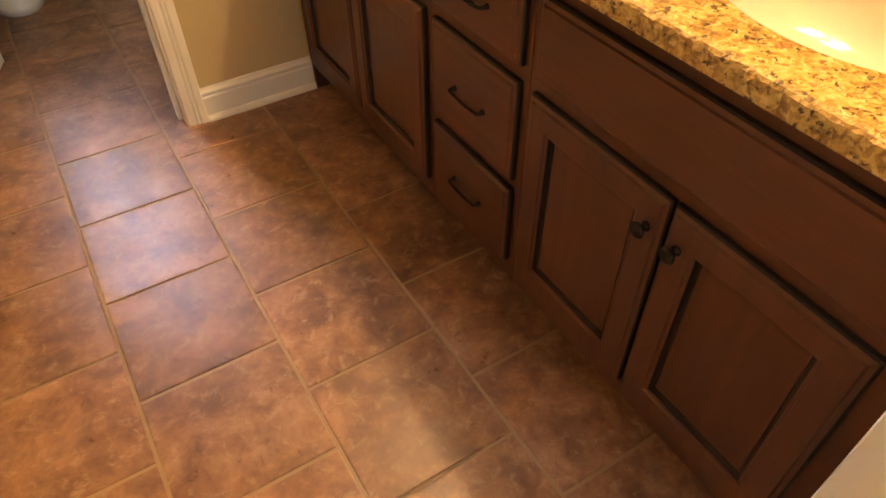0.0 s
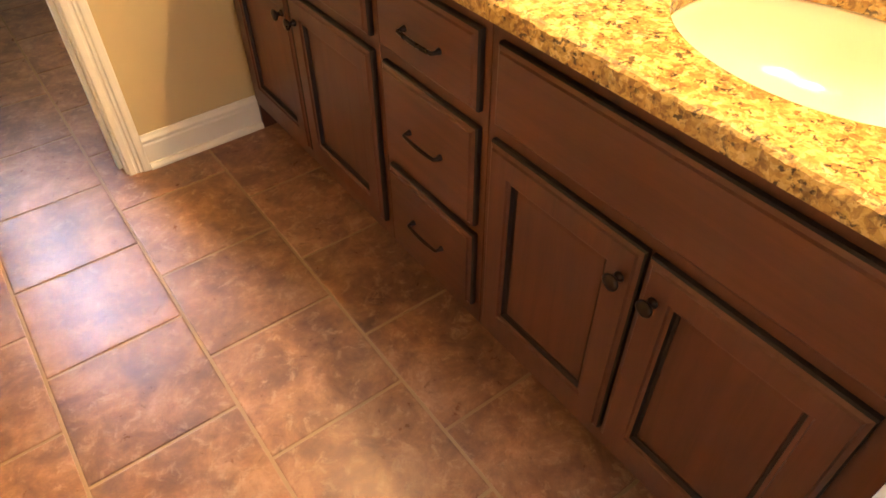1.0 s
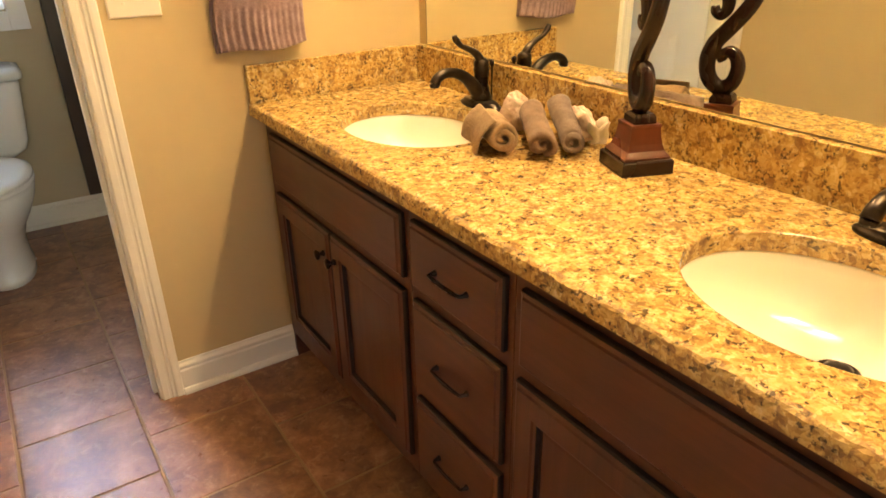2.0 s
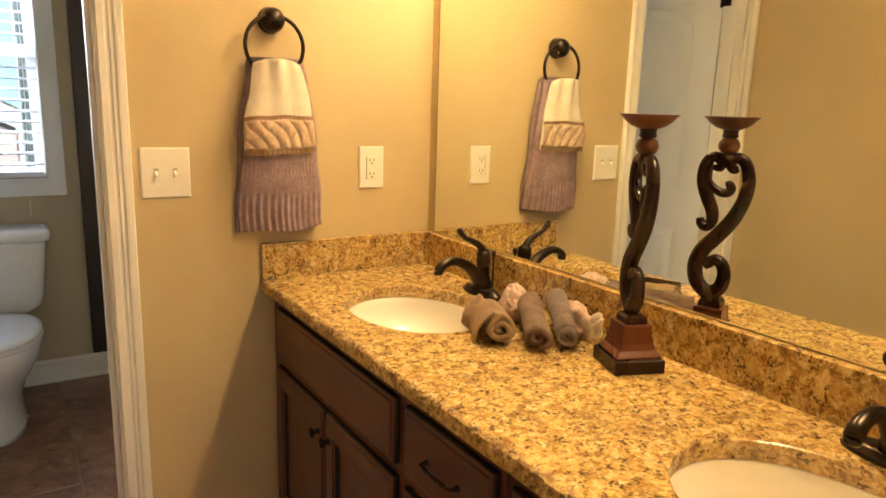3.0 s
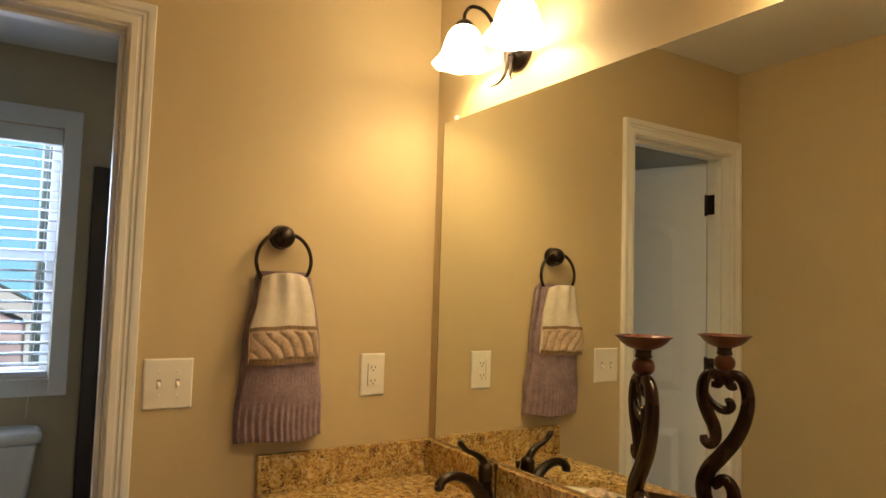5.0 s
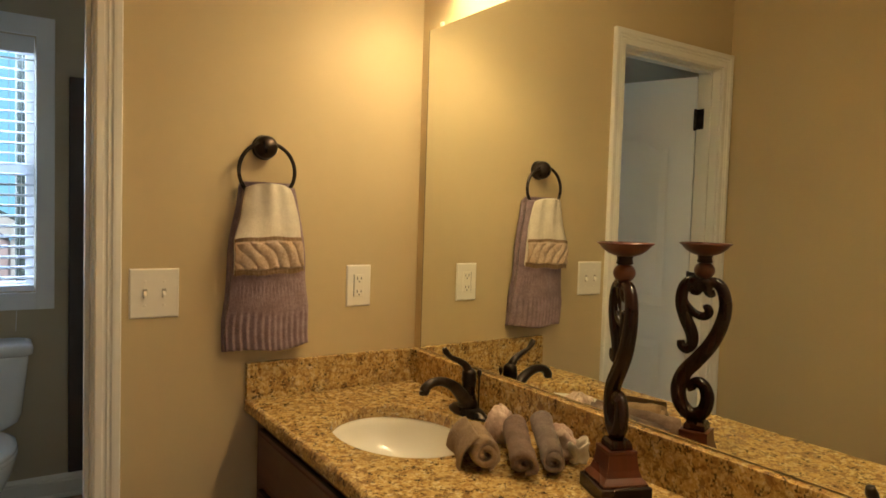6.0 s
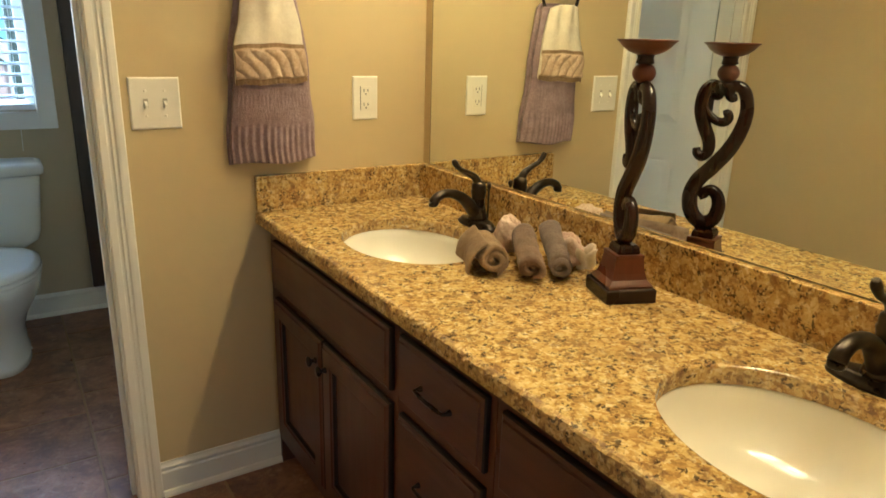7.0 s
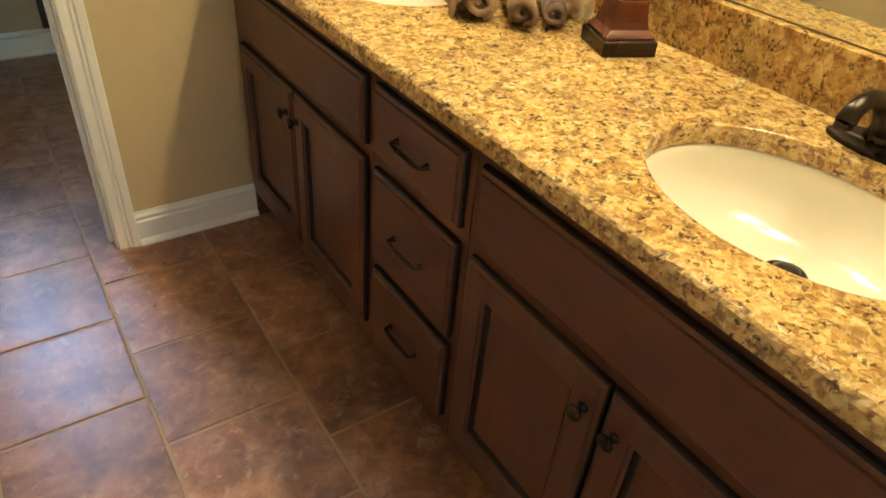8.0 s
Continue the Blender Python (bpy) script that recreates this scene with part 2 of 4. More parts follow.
def lathe(bm, cx, cy, prof, n=32, cap0=True, cap1=True):
    return rings(bm, [ellipse(cx, cy, max(r, 1e-4), max(r, 1e-4), z, n) for r, z in prof], cap0, cap1)


def smooth_path(pts, per=6):
    """Catmull-Rom through the points."""
    P = [Vector(p) for p in pts]
    P = [2 * P[0] - P[1]] + P + [2 * P[-1] - P[-2]]
    out = []
    for i in range(1, len(P) - 2):
        for k in range(per):
            t = k / per
            a, b, c, d = P[i - 1:i + 3]
            out.append(0.5 * (2 * b + (c - a) * t + (2 * a - 5 * b + 4 * c - d) * t * t + (3 * b - a - 3 * c + d) * t ** 3))
    out.append(P[-2])
    return out


def tube(bm, pts, radii, seg=10, flat=1.0, side=None):
    """A tube of changing radius along points; flat narrows it across 'side'."""
    pts = [Vector(p) for p in pts]
    n = len(pts)
    if isinstance(radii, (int, float)):
        radii = [radii] * n
    loops, ref = [], None
    for i, p in enumerate(pts):
        d = (pts[min(i + 1, n - 1)] - pts[max(i - 1, 0)]).normalized()
        if side is not None:
            u = Vector(side).normalized()
            u = (u - d * u.dot(d)).normalized()
        else:
            if ref is None:
                ref = Vector((0, 0, 1)) if abs(d.z) < 0.9 else Vector((1, 0, 0))
            u = (ref - d * ref.dot(d)).normalized()
            ref = u
        w = d.cross(u)
        r = radii[i]
        loops.append([p + (u * math.cos(2 * math.pi * k / seg) * flat + w * math.sin(2 * math.pi * k / seg)) * r for k in range(seg)])
    return rings(bm, loops)


def spread(values, n):
    """n values that glide along a short list."""
    return [float(np.interp(i / (n - 1), np.linspace(0, 1, len(values)), values)) for i in range(n)]


def sphere(bm, c, r, sx=1, sy=1, sz=1, u=16, v=10):
    m = Matrix.Translation(c) @ Matrix.Diagonal((r * sx, r * sy, r * sz, 1))
    bmesh.ops.create_uvsphere(bm, u_segments=u, v_segments=v, radius=1, matrix=m)
    return bm


def front_panel(x, y0, y1, z0, z1, steps):
    """A front that faces -x: steps of (inset, depth towards the room)."""
    bm = bmesh.new()
    loops = []
    for i, d in steps:
        loops.append([(x - d, y0 + i, z0 + i), (x - d, y1 - i, z0 + i), (x - d, y1 - i, z1 - i), (x - d, y0 + i, z1 - i)])
    return rings(bm, loops)


# ---- structure ----
floor = obj("floor", boxm(-2.6, 0.5, -4.2, 2.0, -0.12, -0.0025), M_GROUT)
tagged(floor, "brown mottled ceramic tile floor with tan grout", "floor", kind="structure")


def wall_pieces(name, boxes, material, label):
    bm = bmesh.new()
    for b in boxes:
        box(bm, *b)
    return tagged(obj(name, bm, material), label, "wall", kind="structure")


# doorway to the toilet room
DX0, DX1, DH = -1.562, -0.938, 2.047
wall_pieces("wall_end", [(XL - 0.12, DX0 - 0.018, 0, YW, 0, H), (DX1 + 0.018, 0.0059, 0, YW, 0, H), (DX0 - 0.018, DX1 + 0.018, 0, YW, DH + 0.018, H)],
            M_WALL, "tan painted end wall with a doorway to the toilet room")
wall_pieces("wall_mirror", [(0.006, 0.12, YN - 0.12, YW, 0, H)], M_WALL, "tan painted wall behind the vanity mirror")
wall_pieces("wall_left", [(XL - 0.12, XL, YN, -0.0001, 0, H)], M_WALL, "plain tan painted side wall")
EX0, EX1 = -1.54, -0.645
wall_pieces("wall_near", [(XL - 0.12, EX0 - 0.018, YN - 0.12, YN, 0, H), (EX1 + 0.018, 0.0059, YN - 0.12, YN, 0, H), (EX0 - 0.018, EX1 + 0.018, YN - 0.12, YN, DH + 0.018, H)],
            M_WALL, "tan painted wall with the entrance doorway")
# the opening in this unseen wall is added to hold the fill lamp
wall_pieces("wall_hall_back", [(-2.6, -1.85, -4.2, -4.1, 0, H), (-0.45, 0.5, -4.2, -4.1, 0, H), (-1.85, -0.45, -4.2, -4.1, 0, 0.8), (-1.85, -0.45, -4.2, -4.1, 2.1, H)], M_WALL,
            "unseen tan wall of the adjoining room, its opening added for fill light")
wall_pieces("wall_hall_left", [(-2.6, -2.5, -4.1, YN - 0.12, 0, H)], M_WALL, "plain tan side wall of the adjoining room")
wall_pieces("wall_hall_right", [(0.4, 0.5, -4.1, YN - 0.12, 0, H)], M_WALL, "plain tan side wall of the adjoining room")
# toilet room
WX0, WX1, WZ0, WZ1 = -1.555, -0.985, 0.96, 2.09
TXR = -0.30
wall_pieces("wall_toilet_far", [(XL - 0.12, WX0, YFAR, YFAR + 0.15, 0, H), (WX1, TXR + 0.1, YFAR, YFAR + 0.15, 0, H),
                                (WX0, WX1, YFAR, YFAR + 0.15, 0, WZ0), (WX0, WX1, YFAR, YFAR + 0.15, WZ1, H)], M_WALL2, "greyish tan painted wall with a window")
wall_pieces("wall_toilet_left", [(XL - 0.12, XL, YW, YFAR, 0, H)], M_WALL2, "greyish tan painted side wall of the toilet room")
wall_pieces("wall_toilet_right", [(TXR, TXR + 0.1, YW, YFAR, 0, H)], M_WALL2, "greyish tan painted side wall of the toilet room")
tagged(obj("ceiling", boxm(-2.6, 0.5, -4.2, YFAR + 0.15, H, H + 0.1), M_CEIL), "off-white painted ceiling", "ceiling", kind="structure")

# casing: a stepped moulding, 61 mm wide
CASING = [(0, 0), (0, 0.010), (0.004, 0.0125), (0.018, 0.0125), (0.021, 0.0105), (0.026, 0.0105), (0.030, 0.0145), (0.034, 0.0125), (0.037, 0.0125),
          (0.041, 0.0175), (0.047, 0.0185), (0.058, 0.0185), (0.061, 0.016), (0.061, 0)]


def door_trim(name, x0, x1, h, yface, toward, label, both=True):
    """Casing round an opening in a wall; toward is -1 for a face that looks to -y."""
    thing = base_empty(name, ((x0 + x1) / 2, yface, 0))
    tagged(thing, label, "door trim", kind="structure")
    r = 0.005
    zt = h + r

    def leg(xi, sgn):
        bm = bmesh.new()
        lo = [(xi + sgn * u, yface + toward * v, 0.0005) for u, v in CASING]
        hi = [(xi + sgn * u, yface + toward * v, zt + u) for u, v in CASING]
        return rings(bm, [lo, hi])
    sub("casing", leg(x1 + r, 1), M_WHITE, thing)
    if both:
        sub("casing", leg(x0 - r, -1), M_WHITE, thing)
    bm = bmesh.new()
    rings(bm, [[(x0 - r - u, yface + toward * v, zt + u) for u, v in CASING], [(x1 + r + u, yface + toward * v, zt + u) for u, v in CASING]])
    sub("casing", bm, M_WHITE, thing)
    return thing


def jamb(name, x0, x1, h, ya, yb, stop, label):
    thing = base_empty(name, ((x0 + x1) / 2, (ya + yb) / 2, 0))
    tagged(thing, label, "door frame", kind="structure")
    sub("side_jamb", boxm(x1, x1 + 0.0175, ya, yb, 0.0005, h), M_WHITE, thing)
    sub("side_jamb", boxm(x0 - 0.0175, x0, ya, yb, 0.0005, h), M_WHITE, thing)
    sub("head_jamb", boxm(x0 - 0.0175, x1 + 0.0175, ya, yb, h + 0.0002, h + 0.0175), M_WHITE, thing)
    s0, s1 = stop
    sub("door_stop", boxm(x1 - 0.011, x1 - 0.0003, s0, s1, 0.0005, h - 0.0115, bevel=0.002), M_WHITE, thing)
    sub("door_stop", boxm(x0 + 0.0003, x0 + 0.011, s0, s1, 0.0005, h - 0.0115, bevel=0.002), M_WHITE, thing)
    sub("door_stop", boxm(x0 + 0.0003, x1 - 0.0003, s0, s1, h - 0.011, h - 0.0003, bevel=0.002), M_WHITE, thing)
    return thing


toilet_frame = jamb("doorframe_toilet", DX0, DX1, DH, -0.0003, YW + 0.0003, (0.038, 0.070), "white painted door jamb with stops")
door_trim("door_trim_toilet", DX0, DX1, DH, -0.0005, -1, "white stepped moulding round the toilet doorway")
door_trim("door_trim_inside", DX0, DX1, DH, YW + 0.0005, 1, "white stepped moulding inside the toilet room", both=False)
jamb("doorframe_entry", EX0, EX1, DH, YN - 0.1203, YN + 0.0003, (YN - 0.085, YN - 0.05), "white painted entrance door jamb")
door_trim("door_trim_entry", EX0, EX1, DH, YN + 0.0005, 1, "white stepped moulding round the entrance doorway")

# skirting with a moulded top and a shoe at the floor
BASE = [(0, 0), (0.024, 0.0), (0.024, 0.008), (0.0185, 0.017), (0.0125, 0.019), (0.0125, 0.076), (0.0095, 0.082), (0.0115, 0.088), (0.0115, 0.093), (0.006, 0.101), (0.004, 0.108), (0, 0.108)]


def skirting(a, b, place, label="white moulded baseboard with a shoe strip"):
    bm = bmesh.new()
    rings(bm, [[place(u, v, a) for u, v in BASE], [place(u, v, b) for u, v in BASE]])
    return tagged(obj("baseboard", bm, M_WHITE), label, "baseboard", kind="structure")


skirting(DX1 + 0.0665, XB - 0.0005, lambda u, v, s: (s, -0.0004 - u, v + 0.0005))
skirting(YN + 0.002, -0.002, lambda u, v, s: (XL + 0.0004 + u, s, v + 0.0005))
skirting(XL + 0.001, TXR - 0.001, lambda u, v, s: (s, YFAR - 0.0004 - u, v + 0.0005))
skirting(YW + 0.002, YFAR - 0.026, lambda u, v, s: (XL + 0.0004 + u, s, v + 0.0005))

# mirror: one large sheet above the splash
mir = obj("wall_mirror_glass", boxm(-0.0001, 0.0055, -1.79, -0.049, ZS + 0.004, 1.936), M_MIRROR)
tagged(mir, "large frameless vanity mirror above the granite splash", "mirror")
part("edge", boxm(0.0001, 0.0054, -0.0489, -0.0462, ZS + 0.004, 1.936), M_EDGE, mir, "dark mirror edge")
part("clip", boxm(-0.004, 0.0055, -0.125, -0.11, 1.9362, 1.948, bevel=0.002), M_PLASTIC, mir, "clear plastic mirror clip")

# ---- vanity ----
BODY_TOP, BODY_BOT = ZC - 0.0325, 0.088


def shade_and_glaze(ob, rings_dark):
    """Shade painted dark on the outer edges of a front, dark glaze in its grooves; four faces to each step."""
    ob.data.materials.append(M_GLAZE_SHADE)
    for k in rings_dark:
        for i in range(4 * k, 4 * k + 4):
            ob.data.polygons[i].material_index = 1
    return ob


def sink_base(y0, y1, front, doors):
    """A cabinet with a false front over two doors. y0 is the end nearer the entrance."""
    cab = base_empty("vanity_sink_cabinet", (-0.25, (y0 + y1) / 2, 0))
    tagged(cab, "dark cherry vanity cabinet with two panelled doors", "cabinet", "vanity cabinets")
    body(cab, y0, y1)
    fy0, fy1 = front
    shade_and_glaze(sub("false_front", front_panel(XB, fy0, fy1, 0.608, 0.751, SLAB), M_WOODH, cab), (0, 1))
    for (a, b), k in zip(doors, (1, -1)):
        d = shade_and_glaze(sub("door", front_panel(XB, a, b, DZ0, DZ1, DOOR), M_WOOD, cab), (0, 1, 7))
        bm = bmesh.new()
        for i0, i1, dd in ((0.0588, 0.0655, 0.0056),):
            o = (a + i0, b - i0, DZ0 + i0, DZ1 - i0)
            n_ = (a + i1, b - i1, DZ0 + i1, DZ1 - i1)
            for q in ((o[0], n_[0], o[2], o[3]), (n_[1], o[1], o[2], o[3]), (n_[0], n_[1], o[2], n_[2]), (n_[0], n_[1], n_[3], o[3])):
                box(bm, XB - dd - 0.0004, XB - dd + 0.0012, *q)
        sub("glaze_line", bm, M_GLAZE_SHADE, d, "dark glaze in the panel groove")
        ky = b - 0.028 if k > 0 else a + 0.028
        kn = bmesh.new()
        prof = [(0.0001, 0), (0.0085, 0.0), (0.0085, 0.003), (0.0055, 0.006), (0.005, 0.010), (0.010, 0.014), (0.0140, 0.018), (0.0142, 0.021), (0.010, 0.024), (0.0001, 0.025)]
        rings(kn, [[(XB - 0.0188 - z, ky + max(r, 1e-4) * math.cos(q * math.pi / 10), 0.514 + max(r, 1e-4) * math.sin(q * math.pi / 10)) for q in range(20)] for r, z in prof])
        sub("knob", kn, M_BRONZE, d, "dark bronze knob", smooth=True)
    return cab


DZ0, DZ1 = 0.135, 0.578
SLAB = [(0, 0.0003), (0, 0.009), (0.0025, 0.0125), (0.009, 0.0150), (0.0115, 0.0188)]
DOOR = [(0, 0.0003), (0, 0.009), (0.0025, 0.0125), (0.009, 0.0150), (0.0115, 0.0188), (0.050, 0.0188), (0.0525, 0.0150), (0.0585, 0.0140), (0.0605, 0.0050), (0.066, 0.0040), (0.067, 0.0062), (0.075, 0.0068)]


def body(cab, y0, y1):
    e = 0.0006
    bm = bmesh.new()
    box(bm, XB + 0.019, 0.004, y0 + e, y0 + 0.016, BODY_BOT, BODY_TOP)
    box(bm, XB + 0.019, 0.004, y1 - 0.016, y1 - e, BODY_BOT, BODY_TOP)
    box(bm, XB + 0.019, 0.004, y0 + 0.0162, y1 - 0.0162, BODY_BOT, BODY_BOT + 0.016)
    box(bm, -0.010, 0.004, y0 + 0.0162, y1 - 0.0162, BODY_BOT + 0.0162, BODY_TOP)
    sub("carcass", bm, M_WOOD, cab)
    sub("face_frame", boxm(XB, XB + 0.0188, y0 + e, y1 - e, BODY_BOT - 0.004, BODY_TOP, bevel=0.0012), M_WOOD, cab)
    sub("toe_kick", boxm(XB + 0.07, XB + 0.085, y0 + e, y1 - e, 0.0005, BODY_BOT - 0.0045), M_WOODH, cab)


left_cab = sink_base(-0.772, -0.003, (-0.755, -0.052), [(-0.755, -0.405), (-0.398, -0.052)])
sub("toe_return", boxm(XB + 0.0003, XB + 0.0695, -0.022, -0.0036, 0.0005, BODY_BOT - 0.0048), M_WOOD, left_cab)
sink_base(-1.828, -1.100, (-1.772, -1.125), [(-1.772, -1.455), (-1.449, -1.120)])

drawers = base_empty("vanity_drawer_cabinet", (-0.25, -0.936, 0))
tagged(drawers, "dark cherry vanity cabinet with three drawers", "cabinet", "vanity cabinets")
body(drawers, -1.100, -0.772)
for z0, z1 in ((0.608, 0.752), (0.358, 0.577), (0.134, 0.333)):
    d = shade_and_glaze(sub("drawer", front_panel(XB, -1.083, -0.793, z0, z1, SLAB), M_WOODH, drawers), (0, 1))
    zc = (z0 + z1) / 2
    x0 = XB - 0.0186
    yc = -0.940
    path = smooth_path([(x0, yc - 0.050, zc), (x0 - 0.008, yc - 0.0505, zc), (x0 - 0.0145, yc - 0.0485, zc), (x0 - 0.0165, yc - 0.042, zc), (x0 - 0.0190, yc, zc),
                        (x0 - 0.0165, yc + 0.042, zc), (x0 - 0.0145, yc + 0.0485, zc), (x0 - 0.008, yc + 0.0505, zc), (x0, yc + 0.050, zc)], 5)
    bm = tube(bmesh.new(), path, spread([0.0070, 0.0040, 0.0036, 0.0036, 0.0044, 0.0036, 0.0036, 0.0040, 0.0070], len(path)), 8)
    sub("pull", bm, M_BRONZE, d, "dark bronze arched drawer pull", smooth=True)

# counter with two oval cut-outs
SINKS = [(-0.293, -0.442), (-0.293, -1.478)]
SRX, SRY = 0.166, 0.212


def counter_mesh():
    bm = bmesh.new()
    y0, y1, x1 = YN + 0.001, -0.001, 0.0055
    n = 56

    m = 260
    ys = [y1 + (y0 - y1) * k / m for k in range(m + 1)]

    def outline(inset, z, rough):
        front = []
        for y in ys:
            q = noise.noise(Vector((y * 55, z * 300, 1.7))) + 0.7 * noise.noise(Vector((y * 140, z * 700, 5.1)))
            front.append((XN + inset + rough * q, y, z + 0.5 * rough * noise.noise(Vector((y * 90, 3.3, z * 500)))))
        return front + [(x1, y0, z), (x1, y1, z)]
    loops = [outline(i, ZC + z, r) for i, z, r in ((0.0, -0.032, 0.0), (0.0, -0.022, 0.0020), (0.0, -0.012, 0.0028), (0.002, -0.0055, 0.0032), (0.0060, -0.0018, 0.0030), (0.012, 0.0, 0.0))]
    loops[-1] = [(x, y, ZC) for x, y, z in loops[-1]]
    loops[0] = [(x, y, ZC - 0.032) for x, y, z in loops[0]]
    vs = [[bm.verts.new(p) for p in l] for l in loops]
    cnt = len(vs[0])
    for a, b in zip(vs, vs[1:]):
        for i in range(cnt):
            j = (i + 1) % cnt
            bm.faces.new((a[i], a[j], b[j], b[i])).material_index = 1
    top, bot = list(vs[-1]), list(vs[0])
    te = [bm.edges.get((top[i], top[(i + 1) % cnt])) for i in range(cnt)]
    be = [bm.edges.get((bot[i], bot[(i + 1) % cnt])) for i in range(cnt)]
    for cx, cy in SINKS:
        rs = []
        for grow, z in ((0.004, 0.0), (0.001, -0.0015), (0.0, -0.005), (0.0, -0.027), (0.0, -0.032)):
            rs.append([bm.verts.new(p) for p in ellipse(cx, cy, SRX + grow, SRY + grow, ZC + z, n)])
        for a, b in zip(rs, rs[1:]):
            for i in range(n):
                j = (i + 1) % n
                bm.faces.new((a[i], a[j], b[j], b[i]))
        te += [bm.edges.get((rs[0][i], rs[0][(i + 1) % n])) for i in range(n)]
        be += [bm.edges.get((rs[-1][i], rs[-1][(i + 1) % n])) for i in range(n)]
    bmesh.ops.triangle_fill(bm, use_beauty=True, use_dissolve=False, edges=te)
    bmesh.ops.triangle_fill(bm, use_beauty=True, use_dissolve=False, edges=be)
    return bm


counter = obj("vanity_countertop", counter_mesh(), M_GRANITE)
counter.data.materials.append(M_GRANITE_EDGE)
tagged(counter, "polished golden brown granite vanity countertop", "countertop")
sp = obj("backsplash", boxm(-0.020, 0.0055, YN + 0.001, -0.0005, ZC + 0.0005, ZS, bevel=0.0015), M_GRANITE)
tagged(sp, "golden brown granite backsplash along the mirror", "backsplash")
sp = obj("backsplash", boxm(XN + 0.002, -0.0205, -0.020, -0.0005, ZC + 0.0005, ZS, bevel=0.0015), M_GRANITE)
tagged(sp, "short granite side splash on the end wall", "backsplash")


def sink(cx, cy):
    thing = base_empty("sink", (cx, cy, ZC - 0.18))
    tagged(thing, "white oval undermount sink set in the granite counter", "sink", "vanity sinks")
    prof = [(1.06, -0.0325), (1.02, -0.0328), (1.0, -0.036), (0.985, -0.052), (0.95, -0.076), (0.87, -0.101), (0.72, -0.121), (0.52, -0.135), (0.30, -0.143), (0.115, -0.147)]
    outer = [(0.115, -0.160), (0.55, -0.154), (0.80, -0.132), (0.95, -0.104), (1.03, -0.064), (1.06, -0.040)]
    bm = bmesh.new()
    loops = [ellipse(cx + 0.060 * max(0.0, 1 - k), cy, SRX * k, SRY * k if k > 0.2 else SRX * k, ZC - 0.0325 + (z + 0.0325) * 0.97, 56) for k, z in prof + outer]
    rings(bm, loops + [loops[0]], False, False)
    bmesh.ops.remove_doubles(bm, verts=bm.verts, dist=1e-6)
    sub("bowl", bm, M_CHINA, thing, smooth=True)
    dx = cx + 0.060 * 0.885
    zd = ZC - 0.1450
    dr = sub("drain", lathe(bmesh.new(), dx, cy, [(0.001, zd), (0.0295, zd), (0.0305, zd + 0.0045), (0.027, zd + 0.006), (0.021, zd + 0.003), (0.001, zd + 0.0025)], 28), M_BRONZE, thing, "dark bronze drain ring", smooth=True)
    sub("stopper", lathe(bmesh.new(), dx, cy, [(0.001, zd + 0.003), (0.018, zd + 0.0035), (0.0195, zd + 0.0105), (0.012, zd + 0.0135), (0.001, zd + 0.014)], 24), M_BRONZE, dr, smooth=True)
    return thing


for c in SINKS:
    sink(*c)


def faucet(fx, fy):
    """Single-lever faucet whose spout points to -x."""
    thing = base_empty("faucet", (fx, fy, ZC))
    tagged(thing, "dark oil-rubbed bronze single-lever faucet behind the sink", "faucet", "vanity faucets")
    bm = bmesh.new()
    rings(bm, [ellipse(fx, fy, a, b, ZC + z, 36) for a, b, z in ((0.031, 0.079, 0.0004), (0.032, 0.080, 0.005), (0.030, 0.077, 0.009), (0.027, 0.070, 0.0105), (0.0265, 0.068, 0.0150), (0.024, 0.060, 0.018), (0.022, 0.042, 0.020))])
    sub("base_plate", bm, M_BRONZE, thing, smooth=True)
    prof = [(0.028, 0.0202), (0.0265, 0.028), (0.0225, 0.040), (0.0185, 0.058), (0.0180, 0.074), (0.0195, 0.088), (0.0210, 0.097), (0.0190, 0.102), (0.0198, 0.107), (0.0185, 0.117), (0.010, 0.124), (0.001, 0.126)]
    sub("body", lathe(bmesh.new(), fx, fy, [(r, ZC + z) for r, z in prof], 24), M_BRONZE, thing, smooth=True)
    arc = [(-0.002, 0.030), (-0.024, 0.056), (-0.052, 0.082), (-0.084, 0.097), (-0.112, 0.099), (-0.134, 0.090), (-0.143, 0.077)]
    p = smooth_path([(fx + dx, fy, ZC + z) for dx, z in arc], 6)
    sp = sub("spout", tube(bmesh.new(), p, spread([0.0210, 0.0180, 0.0145, 0.0125, 0.0118, 0.0125, 0.0138], len(p)), 16), M_BRONZE, thing, smooth=True)
    sub("aerator", lathe(bmesh.new(), fx - 0.1435, fy, [(0.0105, ZC + 0.069), (0.0118, ZC + 0.070), (0.0118, ZC + 0.078)], 20), M_BRONZE, sp, smooth=True)
    p = smooth_path([(fx, fy, ZC + 0.112), (fx - 0.014, fy, ZC + 0.134), (fx - 0.038, fy, ZC + 0.149), (fx - 0.062, fy, ZC + 0.160), (fx - 0.078, fy, ZC + 0.176), (fx - 0.083, fy, ZC + 0.186)], 6)
    sub("lever", tube(bmesh.new(), p, spread([0.013, 0.0105, 0.0075, 0.0065, 0.0085, 0.006], len(p)), 12), M_BRONZE, thing, smooth=True)
    p = [(fx + 0.034, fy, ZC + 0.0003), (fx + 0.034, fy, ZC + 0.055), (fx + 0.034, fy, ZC + 0.098), (fx + 0.034, fy, ZC + 0.104), (fx + 0.034, fy, ZC + 0.114), (fx + 0.034, fy, ZC + 0.117)]
    sub("lift_rod", tube(bmesh.new(), p, [0.0028, 0.0028, 0.0028, 0.006, 0.0065, 0.003], 10), M_BRONZE, thing, smooth=True)
    return thing


faucet(-0.071, -0.415)
